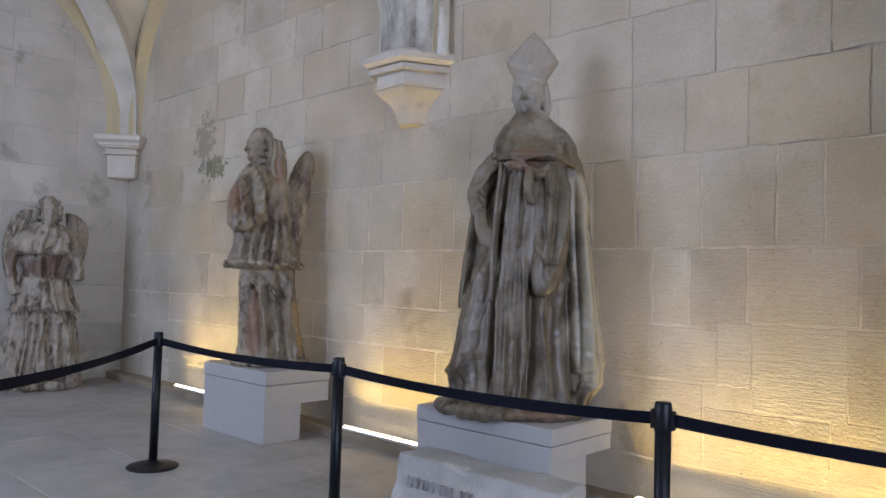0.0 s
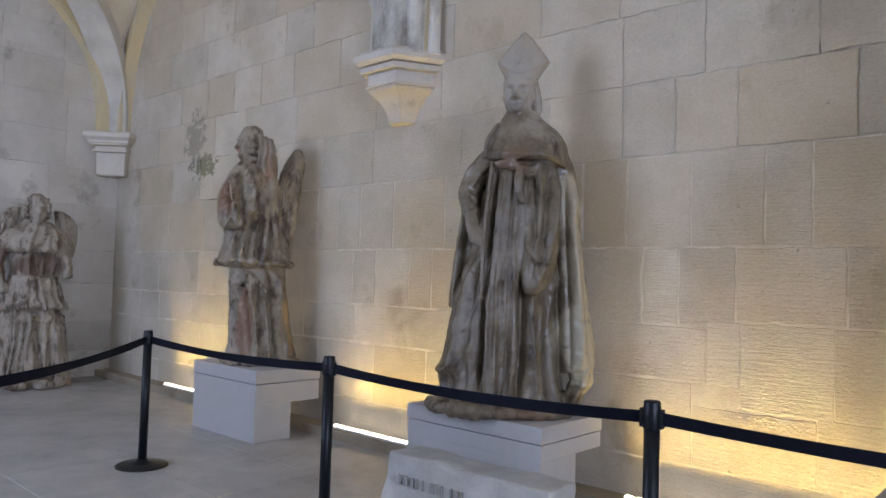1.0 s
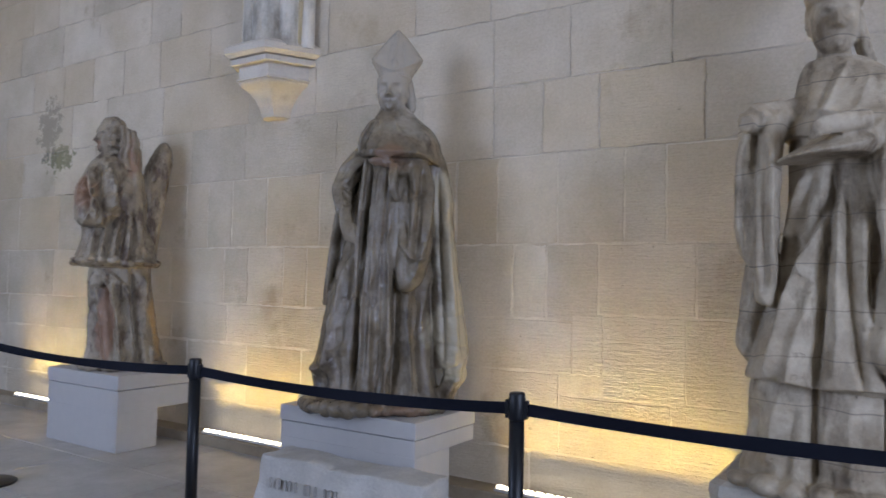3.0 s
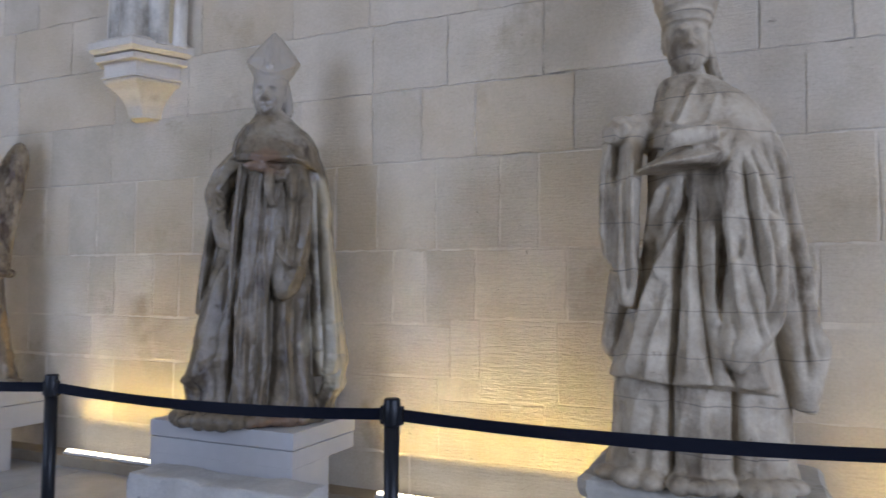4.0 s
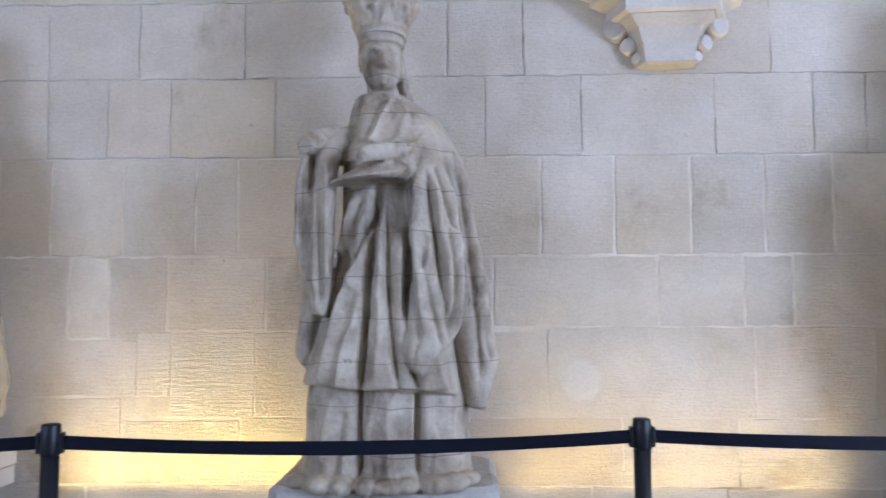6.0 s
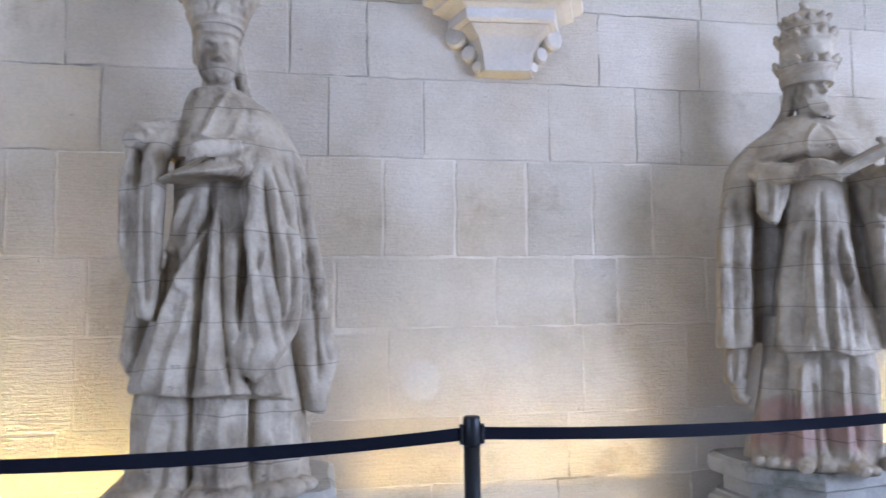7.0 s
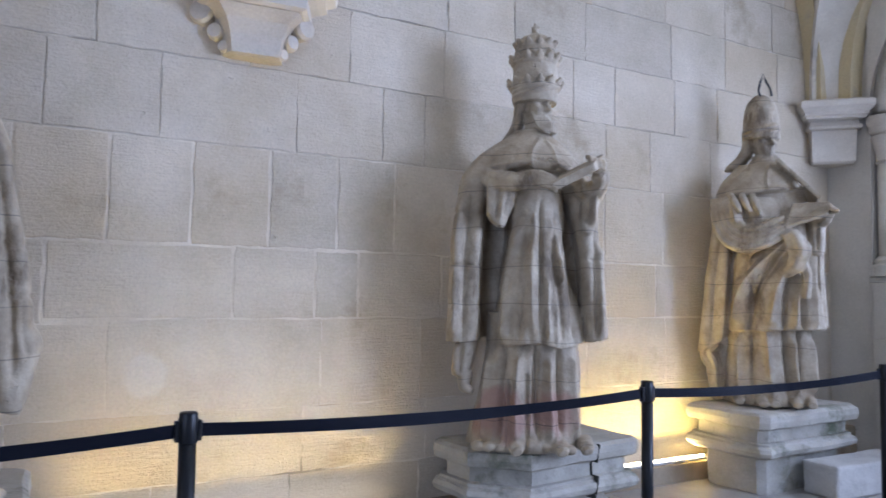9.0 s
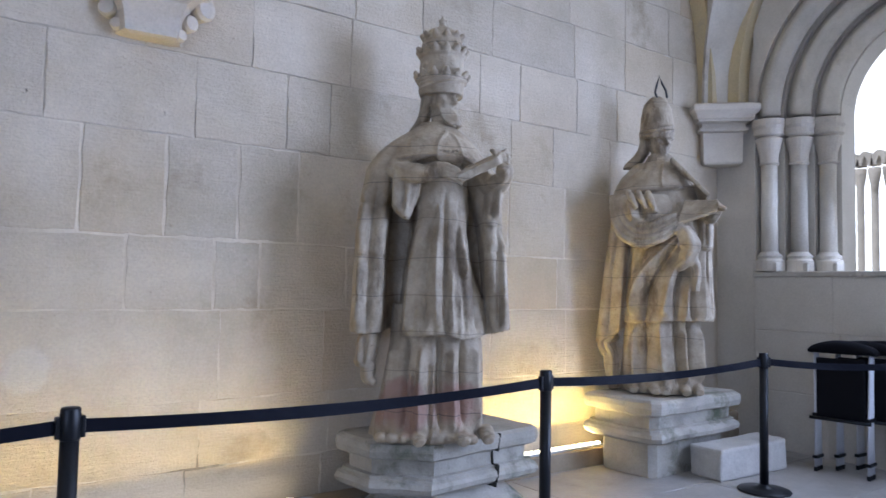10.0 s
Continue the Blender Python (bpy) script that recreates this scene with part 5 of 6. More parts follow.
    for k in range(17):
        a = 2 * math.pi * k / 17
        s.blob(-0.025 + 0.185 * math.sin(a), 0.015 - 0.185 * math.cos(a), 2.40 + 0.012 * (k % 2), 0.024, 0.024, 0.034, 8)
    s.finish("statue", pale_plain, pose(0.11, -0.50, 0.53, 0, 0, 6), "pale terracotta statue with tiara and a broken raised forearm", voxel=0.007, rough=0.003)


def pope_book():
    """Bearded, with a triple tiara and an open book."""
    s = Sculpt(3)
    # alb with knife-edged pleats
    lines = [(0.012, -0.05, (-0.13, 0.6), (-0.16, 0.05)), (0.012, -0.05, (0.05, 0.6), (0.07, 0.08)), (0.012, -0.05, (0.19, 0.6), (0.21, 0.1)), (0.022, 0.035, (-0.20, 0.55), (-0.25, 0.06)), (0.022, 0.035, (-0.04, 0.55), (-0.06, 0.06)), (0.022, 0.03, (0.13, 0.55), (0.14, 0.06)), (0.02, 0.03, (0.26, 0.55), (0.28, 0.1)),
             (0.012, -0.03, (-0.09, 0.4), (-0.11, 0.05)), (0.012, -0.03, (0.0, 0.45), (0.01, 0.05))] + s.crease(10, -0.25, 0.28, 0.05, 0.45, 0.014, 0.08)
    s.drape([(0.0, -0.35, 0.34, -0.30, 0.27), (0.05, -0.345, 0.34, -0.31, 0.27), (0.2, -0.31, 0.335, -0.28, 0.26), (0.5, -0.25, 0.33, -0.26, 0.25), (0.8, -0.23, 0.3, -0.25, 0.24)], lines, ripple=0.01)
    for u, v, r in ((-0.055, -0.31, 0.05), (0.20, -0.29, 0.05), (0.345, -0.22, 0.05)):
        s.tube([(u, v + 0.08, 0.06, r, 0.035), (u + 0.005, v - 0.03, 0.035, r * 0.9, 0.03), (u + 0.01, v - 0.08, 0.022, r * 0.6, 0.02)], rings=12)
    for k in range(9):
        s.blob(-0.27 + 0.065 * k, -0.27 - 0.02 * math.sin(k), 0.03, 0.045, 0.05, 0.03, 10)
    # rochet with a straight hem
    lines = [(0.009, -0.030, (0.075, 1.45), (0.08, 1.0), (0.09, 0.62)), (0.020, 0.022, (0.14, 1.35), (0.19, 1.1), (0.20, 0.95)), (0.014, -0.024, (0.16, 1.4), (0.155, 1.15), (0.19, 0.9), (0.21, 0.64)), (0.03, 0.026, (-0.06, 1.3), (-0.11, 0.95), (-0.14, 0.64)), (0.022, -0.026, (0.0, 1.3), (-0.03, 0.95), (-0.05, 0.64)),
             (0.012, 0.034, (0.27, 1.3), (0.31, 1.0), (0.355, 0.64)), (0.018, -0.06, (0.24, 1.3), (0.28, 1.0), (0.30, 0.64)), (0.02, 0.02, (0.03, 1.2), (0.03, 0.7)), (0.016, -0.02, (-0.10, 1.35), (-0.16, 1.0), (-0.18, 0.65)), (0.014, 0.016, (0.12, 1.0), (0.13, 0.64))] + s.crease(10, -0.15, 0.25, 0.65, 1.4, 0.010, 0.06)
    s.drape([(0.60, -0.205, 0.345, -0.31, 0.26), (0.62, -0.205, 0.345, -0.315, 0.26), (0.8, -0.19, 0.325, -0.30, 0.26), (1.05, -0.16, 0.28, -0.28, 0.25), (1.3, -0.13, 0.24, -0.255, 0.25), (1.5, -0.12, 0.22, -0.24, 0.24), (1.68, -0.12, 0.2, -0.2, 0.2)],
            lines, hem=((-0.2, 0.0), (0.0, 0.02), (0.07, 0.03), (0.2, -0.005), (0.34, 0.02)), power=2.4)
    # cloak: a broad fall on one side, a narrow one on the other, joined behind
    lines = [(0.03, 0.03, (-0.38, 1.5), (-0.42, 1.1), (-0.43, 0.65)), (0.02, -0.025, (-0.33, 1.5), (-0.36, 1.1), (-0.375, 0.65)), (0.02, 0.02, (-0.29, 1.4), (-0.31, 0.65)), (0.018, -0.02, (-0.43, 1.2), (-0.455, 0.7)), (0.01, -0.012, (-0.46, 1.4), (-0.27, 1.38)), (0.01, -0.012, (-0.47, 1.08), (-0.27, 1.08)), (0.01, -0.012, (-0.47, 0.84), (-0.27, 0.85))]
    s.drape([(0.63, -0.478, -0.285, -0.27, 0.28), (0.65, -0.482, -0.28, -0.275, 0.28), (0.95, -0.473, -0.275, -0.26, 0.28), (1.25, -0.455, -0.265, -0.25, 0.27), (1.5, -0.425, -0.23, -0.24, 0.26), (1.64, -0.395, -0.18, -0.22, 0.25), (1.76, -0.30, -0.1, -0.17, 0.23), (1.86, -0.17, -0.03, -0.1, 0.2)], lines, power=3.0, n=260)
    s.drape([(0.64, -0.40, 0.44, 0.02, 0.32), (0.66, -0.40, 0.44, 0.02, 0.32), (1.2, -0.38, 0.40, 0.02, 0.30), (1.6, -0.3, 0.32, 0.02, 0.27), (1.84, -0.14, 0.16, 0.02, 0.2)], (), n=120, rings=60)
    lines = [(0.02, -0.03, (0.40, 1.3), (0.415, 1.0), (0.41, 0.65)), (0.02, 0.025, (0.43, 1.2), (0.445, 0.7)), (0.01, -0.012, (0.36, 1.12), (0.46, 1.11)), (0.01, -0.012, (0.36, 0.85), (0.47, 0.86))]
    s.drape([(0.635, 0.36, 0.495, -0.17, 0.25), (0.65, 0.355, 0.495, -0.18, 0.25), (0.95, 0.325, 0.475, -0.18, 0.25), (1.25, 0.29, 0.445, -0.18, 0.25), (1.5, 0.22, 0.42, -0.16, 0.24), (1.66, 0.12, 0.36, -0.15, 0.23), (1.78, 0.05, 0.27, -0.12, 0.2)], lines, hem=((0.36, -0.005), (0.46, 0.02)), power=2.8, n=200)
    # end of a sleeve below the broad fall
    s.drape([(0.42, -0.44, -0.33, -0.22, 0.06), (0.45, -0.445, -0.325, -0.23, 0.06), (0.55, -0.435, -0.30, -0.22, 0.08), (0.68, -0.42, -0.29, -0.2, 0.1)], [(0.012, -0.025, (-0.38, 0.6), (-0.39, 0.44)), (0.014, 0.016, (-0.41, 0.6), (-0.42, 0.45))], n=100, rings=40)
    s.tube([(-0.36, -0.15, 0.44, 0.05, 0.06), (-0.36, -0.18, 0.36, 0.04, 0.05), (-0.31, -0.2, 0.33, 0.02, 0.03)], rings=10)
    # shoulder cape with a notch at the middle and a square front panel
    s.drape([(1.64, -0.30, 0.325, -0.29, 0.23), (1.665, -0.305, 0.325, -0.29, 0.23), (1.735, -0.29, 0.295, -0.25, 0.22), (1.815, -0.22, 0.24, -0.185, 0.2), (1.88, -0.14, 0.175, -0.12, 0.16), (1.93, -0.08, 0.12, -0.07, 0.12)],
            [(0.010, 0.014, (0.08, 1.86), (0.03, 1.76), (0.025, 1.65)), (0.010, 0.014, (0.11, 1.84), (0.155, 1.76), (0.165, 1.65)), (0.014, 0.012, (-0.24, 1.665), (0.0, 1.68), (0.27, 1.665))], hem=((-0.25, -0.03), (-0.05, 0.02), (0.02, 0.03), (0.03, 0.0), (0.16, 0.0), (0.17, 0.02), (0.29, -0.02)))
    for k in range(10):
        s.blob(0.045 + 0.024 * (k % 5), -0.275, 1.675 + 0.035 * (k // 5), 0.011, 0.008, 0.012, 7)
    # forearm with a deep hanging cuff; hand on the page
    s.drape([(1.31, -0.19, -0.13, -0.28, -0.17), (1.33, -0.225, -0.115, -0.31, -0.14), (1.42, -0.235, -0.085, -0.33, -0.1), (1.52, -0.235, -0.07, -0.335, -0.08), (1.60, -0.215, -0.09, -0.30, -0.05), (1.66, -0.18, -0.1, -0.24, -0.02)],
            [(0.012, -0.03, (-0.16, 1.58), (-0.17, 1.45), (-0.18, 1.34)), (0.012, 0.02, (-0.21, 1.58), (-0.22, 1.36)), (0.012, -0.03, (-0.10, 1.5), (-0.13, 1.36))], n=140, rings=60, hem=((-0.23, 0.03), (-0.15, -0.02), (-0.08, 0.06)))
    s.tube([(-0.24, -0.08, 1.63, 0.06, 0.08), (-0.19, -0.25, 1.58, 0.062, 0.065), (-0.08, -0.35, 1.555, 0.055, 0.052), (0.02, -0.39, 1.56, 0.045, 0.04)], folds=0.10, rings=36)
    s.tube([(0.0, -0.385, 1.575, 0.045, 0.035), (0.07, -0.40, 1.57, 0.048, 0.028), (0.12, -0.405, 1.545, 0.036, 0.022)], rings=12)
    for k in range(4):
        s.tube([(0.07, -0.42, 1.60 - 0.021 * k, 0.013, 0.013), (0.125, -0.435, 1.58 - 0.023 * k, 0.012, 0.012), (0.165, -0.43, 1.545 - 0.02 * k, 0.009, 0.009)], n=8, rings=10)
    s.tube([(0.27, -0.05, 1.62, 0.08, 0.10), (0.37, -0.16, 1.52, 0.068, 0.08), (0.42, -0.26, 1.56, 0.052, 0.055), (0.41, -0.34, 1.62, 0.045, 0.045)], folds=0.12)
    s.drape([(1.27, 0.33, 0.38, -0.20, -0.1), (1.30, 0.31, 0.40, -0.22, -0.06), (1.42, 0.31, 0.425, -0.25, -0.03), (1.54, 0.33, 0.435, -0.24, 0.0)], [(0.012, -0.025, (0.36, 1.5), (0.355, 1.32)), (0.012, 0.018, (0.395, 1.5), (0.385, 1.32))], n=90, rings=40)
    for k in range(4):
        s.tube([(0.335 + 0.026 * k, -0.35, 1.70 - 0.008 * k, 0.014, 0.014), (0.345 + 0.026 * k, -0.42, 1.685 - 0.01 * k, 0.013, 0.013), (0.35 + 0.024 * k, -0.44, 1.635 - 0.01 * k, 0.011, 0.011)], n=8, rings=10)
    s.blob(0.39, -0.37, 1.645, 0.06, 0.05, 0.04, 12)
    s.slab([(0.13, -0.47, 1.515), (0.36, -0.49, 1.63), (0.44, -0.32, 1.715), (0.20, -0.30, 1.60)], 0.028)
    s.slab([(0.15, -0.465, 1.50), (0.37, -0.485, 1.605), (0.45, -0.32, 1.69), (0.22, -0.30, 1.575)], 0.02)
    s.carved_head(0.055, 0.0, 1.95, 0.225, turn=40, beard=0.22)
    s.drape([(1.85, -0.165, -0.085, 0.0, 0.16), (1.88, -0.16, -0.065, -0.01, 0.16), (1.98, -0.10, -0.02, -0.03, 0.16), (2.12, -0.075, 0.02, -0.05, 0.14)], (), n=80, rings=30)
    # triple tiara, each tier a ring of leaves
    s.drape([(2.10, -0.09, 0.185, -0.13, 0.14), (2.15, -0.095, 0.19, -0.14, 0.15), (2.2, -0.095, 0.19, -0.14, 0.15), (2.3, -0.09, 0.185, -0.135, 0.145), (2.4, -0.085, 0.18, -0.13, 0.14), (2.47, -0.065, 0.165, -0.11, 0.12), (2.52, -0.04, 0.135, -0.08, 0.09), (2.545, 0.01, 0.085, -0.03, 0.04)],
            [(0.008, 0.014, (-0.1, 2.13), (0.05, 2.155), (0.19, 2.19)), (0.008, 0.010, (-0.1, 2.16), (0.05, 2.185), (0.19, 2.215))] + s.crease(14, -0.08, 0.17, 2.28, 2.45, 0.008, 0.0, 0.02), n=160, rings=90)
    for k in range(4):
        s.blob(0.048, 0.005, 2.55 + 0.02 * k, 0.03 - 0.006 * k, 0.03 - 0.006 * k, 0.018, 8)
    s.slab([(0.02, 0.0, 2.585), (0.08, 0.0, 2.585), (0.08, 0.0, 2.60), (0.02, 0.0, 2.60)], 0.016)
    for z, r, c, h in ((2.225, 0.152, 13, 0.024), (2.385, 0.141, 13, 0.020), (2.48, 0.113, 11, 0.018)):
        s.tube([(0.048 + r * math.sin(t), 0.005 - r * math.cos(t), z - 0.032, 0.010, 0.012) for t in np.linspace(0, 2 * math.pi, 30)], n=8, rings=60)
        for k in range(c):
            t = 2 * math.pi * (k + 0.3) / c
            for dt, up, w in ((0.0, h, 0.017), (-0.10, h * 0.35, 0.012), (0.10, h * 0.35, 0.012), (0.0, 0.0, 0.014)):
                s.blob(0.048 + (r + 0.008 + up * 0.45) * math.sin(t + dt), 0.005 - (r + 0.008 + up * 0.45) * math.cos(t + dt), z - 0.012 + up, w, w, w * 1.1, 7)
    s.finish("statue", pale_book, pose(3.29, -0.50, 0.49, 0, 0, -34), "pale terracotta bearded statue with triple tiara holding a book", voxel=0.007, rough=0.003)


def pope_hood():
    """Smooth worn head with a domed hat, drapery rolled over one arm, an open book on the other."""
    s = Sculpt(4)
    lines = [(0.016, -0.07, (0.10, 0.6), (0.13, 0.08)), (0.016, -0.07, (0.21, 0.6), (0.235, 0.1)), (0.022, 0.04, (-0.02, 0.55), (0.02, 0.08)), (0.012, -0.03, (-0.12, 0.55), (-0.12, 0.08)), (0.02, 0.03, (-0.2, 0.5), (-0.2, 0.08)), (0.02, 0.03, (0.16, 0.5), (0.18, 0.08)), (0.014, -0.04, (-0.24, 0.5), (-0.26, 0.1)), (0.018, 0.03, (0.28, 0.5), (0.29, 0.1))]
    s.drape([(0.0, -0.31, 0.33, -0.28, 0.26), (0.05, -0.31, 0.33, -0.285, 0.26), (0.25, -0.30, 0.325, -0.27, 0.25), (0.7, -0.27, 0.3, -0.25, 0.24)], lines + s.crease(8, -0.25, 0.3, 0.05, 0.5, 0.012, 0.04), ripple=0.01)
    for u, v in ((-0.22, -0.24), (-0.06, -0.31), (0.02, -0.30), (0.17, -0.28), (0.27, -0.22)):
        s.tube([(u, v + 0.06, 0.05, 0.05, 0.04), (u + 0.01, v - 0.07, 0.025, 0.035, 0.025)], rings=8)
    # over-robe pulled up to the arm in sweeping folds
    lines = [(0.03, 0.05, (0.10, 1.22), (-0.05, 1.05), (-0.18, 0.85), (-0.22, 0.6)), (0.018, -0.05, (0.12, 1.15), (-0.02, 0.95), (-0.12, 0.75), (-0.14, 0.56)), (0.03, 0.045, (0.15, 1.1), (0.05, 0.85), (0.0, 0.6)), (0.018, -0.055, (0.17, 1.05), (0.11, 0.8), (0.10, 0.56)), (0.02, -0.04, (0.0, 1.25), (-0.14, 1.1), (-0.22, 0.95)),
             (0.02, 0.04, (0.22, 1.0), (0.18, 0.8), (0.17, 0.58)), (0.015, -0.07, (0.24, 1.15), (0.23, 0.85), (0.24, 0.56)), (0.02, 0.03, (0.30, 1.2), (0.30, 0.9), (0.31, 0.58)), (0.012, -0.04, (0.33, 1.2), (0.345, 0.9), (0.35, 0.58))]
    s.drape([(0.555, -0.285, 0.40, -0.33, 0.26), (0.575, -0.285, 0.40, -0.335, 0.26), (0.8, -0.275, 0.375, -0.32, 0.26), (1.1, -0.25, 0.34, -0.30, 0.25), (1.35, -0.26, 0.3, -0.27, 0.24), (1.6, -0.25, 0.27, -0.22, 0.22), (1.75, -0.2, 0.2, -0.17, 0.2)], lines + s.crease(8, -0.2, 0.3, 0.6, 1.2, 0.012, 0.1), hem=((-0.29, -0.01), (0.0, 0.01), (0.4, 0.02)), power=2.4)
    # cloak
    s.drape([(0.40, -0.515, -0.27, -0.16, 0.28), (0.43, -0.51, -0.26, -0.17, 0.28), (0.65, -0.465, -0.26, -0.18, 0.28), (1.0, -0.425, -0.25, -0.18, 0.27), (1.3, -0.40, -0.22, -0.18, 0.26), (1.55, -0.385, -0.15, -0.16, 0.25), (1.72, -0.32, -0.1, -0.12, 0.24), (1.85, -0.19, -0.02, -0.06, 0.2)],
            [(0.02, -0.03, (-0.33, 1.3), (-0.38, 0.9), (-0.41, 0.45)), (0.025, 0.025, (-0.37, 1.3), (-0.42, 0.9), (-0.47, 0.45)), (0.02, 0.025, (-0.29, 1.2), (-0.31, 0.8), (-0.34, 0.45))], hem=((-0.51, -0.03), (-0.4, 0.02), (-0.26, 0.12)), power=2.6, n=220)
    s.drape([(0.56, -0.3, 0.43, 0.03, 0.30), (0.58, -0.3, 0.43, 0.03, 0.30), (1.2, -0.3, 0.40, 0.03, 0.28), (1.6, -0.28, 0.3, 0.02, 0.26), (1.84, -0.14, 0.14, 0.02, 0.2)], (), n=120, rings=60)
    s.drape([(0.60, 0.345, 0.425, -0.12, 0.22), (0.62, 0.34, 0.425, -0.13, 0.22), (0.95, 0.33, 0.41, -0.13, 0.22), (1.25, 0.31, 0.40, -0.15, 0.2), (1.45, 0.25, 0.38, -0.15, 0.2)], [(0.014, -0.03, (0.38, 1.2), (0.385, 0.65))], n=100, rings=60)
    s.tube([(-0.40, -0.02, 0.46, 0.09, 0.12), (-0.43, -0.04, 0.36, 0.07, 0.10), (-0.39, -0.06, 0.26, 0.06, 0.08), (-0.38, -0.05, 0.12, 0.05, 0.07), (-0.34, -0.04, 0.02, 0.06, 0.07)], rings=26, folds=0.16)
    # rolled drapery hanging from the arm in a deep loop
    for k in range(4):
        d = 0.05 * k
        s.tube([(-0.385 + 0.03 * k, -0.14 - 0.01 * k, 1.56, 0.024, 0.035), (-0.37 + 0.035 * k, -0.24 - 0.015 * k, 1.38 + 0.3 * d, 0.026, 0.032), (-0.30 + 0.035 * k, -0.31, 1.22 + 0.7 * d, 0.026, 0.034), (-0.16 + 0.02 * k, -0.36, 1.155 + d, 0.026, 0.036), (-0.02, -0.37, 1.19 + d, 0.024, 0.034), (0.10, -0.34, 1.26 + 0.9 * d, 0.02, 0.03)], rings=50, folds=0.07, k=2)
    s.drape([(1.28, -0.30, 0.08, -0.33, -0.15), (1.35, -0.34, 0.09, -0.345, -0.12), (1.46, -0.345, 0.08, -0.33, -0.1), (1.56, -0.32, 0.06, -0.28, -0.06)], [(0.016, -0.05, (-0.17, 1.5), (-0.15, 1.36)), (0.02, 0.03, (-0.24, 1.52), (-0.22, 1.36)), (0.014, -0.04, (-0.29, 1.5), (-0.28, 1.35)), (0.02, 0.03, (-0.11, 1.53), (-0.06, 1.4))], n=160, rings=50)
    for k in range(3):
        s.tube([(-0.26 + 0.075 * k, -0.31, 1.58 - 0.005 * k, 0.026, 0.024), (-0.235 + 0.07 * k, -0.365, 1.52, 0.026, 0.022), (-0.19 + 0.065 * k, -0.36, 1.44, 0.018, 0.018)], n=12, rings=14)
    # cape with its lifted corner
    s.drape([(1.58, -0.335, 0.23, -0.27, 0.24), (1.61, -0.335, 0.235, -0.27, 0.24), (1.70, -0.28, 0.22, -0.225, 0.22), (1.79, -0.20, 0.17, -0.16, 0.2), (1.86, -0.13, 0.11, -0.1, 0.16), (1.92, -0.09, 0.09, -0.07, 0.12)], [(0.010, 0.014, (0.02, 1.84), (0.0, 1.7), (0.0, 1.6)), (0.010, 0.012, (0.0, 1.62), (0.12, 1.62)), (0.02, 0.012, (-0.3, 1.6), (0.0, 1.62), (0.2, 1.62))], hem=((-0.33, -0.02), (0.0, 0.02), (0.23, 0.03)))
    s.slab([(0.07, -0.20, 1.86), (0.345, -0.30, 1.54), (0.34, -0.04, 1.50), (0.14, 0.08, 1.84)], 0.035)
    s.slab([(0.11, -0.43, 1.31), (0.38, -0.42, 1.40), (0.42, -0.27, 1.50), (0.17, -0.24, 1.50)], 0.03)
    s.tube([(0.30, -0.08, 1.45, 0.07, 0.08), (0.37, -0.22, 1.38, 0.05, 0.055), (0.40, -0.34, 1.44, 0.04, 0.04)], folds=0.1)
    for k in range(4):
        s.tube([(0.385 + 0.012 * k, -0.30 - 0.02 * k, 1.42, 0.013, 0.013), (0.42 + 0.01 * k, -0.34 - 0.02 * k, 1.46 - 0.01 * k, 0.013, 0.013), (0.395, -0.35 - 0.02 * k, 1.485 - 0.015 * k, 0.010, 0.010)], n=8, rings=10)
    s.drape([(1.12, 0.30, 0.36, -0.22, -0.06), (1.16, 0.28, 0.39, -0.24, -0.04), (1.40, 0.28, 0.40, -0.22, 0.0)], [(0.012, -0.02, (0.33, 1.35), (0.33, 1.15))], n=80, rings=24)
    # knot of cloth below the book
    s.tube([(0.14, -0.36, 1.28, 0.05, 0.045), (0.20, -0.375, 1.16, 0.07, 0.05), (0.17, -0.365, 1.04, 0.055, 0.035), (0.10, -0.34, 0.97, 0.03, 0.02)], rings=22, folds=0.16, k=4)
    s.tube([(0.22, -0.34, 1.10, 0.03, 0.03), (0.25, -0.34, 0.95, 0.035, 0.03), (0.24, -0.33, 0.80, 0.03, 0.03)], rings=18, folds=0.12)
    s.carved_head(-0.01, 0.0, 1.90, 0.225, turn=30)
    s.drape([(1.82, -0.30, -0.2, 0.03, 0.14), (1.85, -0.29, -0.16, 0.0, 0.15), (1.96, -0.19, -0.08, -0.03, 0.15), (2.08, -0.16, -0.05, -0.05, 0.14)], (), n=80, rings=30)
    s.drape([(2.045, -0.165, 0.105, -0.12, 0.14), (2.10, -0.17, 0.11, -0.125, 0.145), (2.13, -0.165, 0.105, -0.115, 0.14), (2.24, -0.155, 0.095, -0.11, 0.13), (2.33, -0.135, 0.075, -0.09, 0.11), (2.385, -0.095, 0.035, -0.055, 0.08), (2.41, -0.06, 0.0, -0.02, 0.05)],
            [(0.010, 0.014, (-0.17, 2.06), (-0.03, 2.075), (0.11, 2.12)), (0.010, 0.014, (-0.17, 2.10), (-0.03, 2.115), (0.11, 2.155))], n=140, rings=60)
    s.finish("statue", pale_hood, pose(5.62, -0.45, 0.60, 0, 0, -50), "pale terracotta statue with domed hat and gathered drapery", voxel=0.0075, rough=0.003)


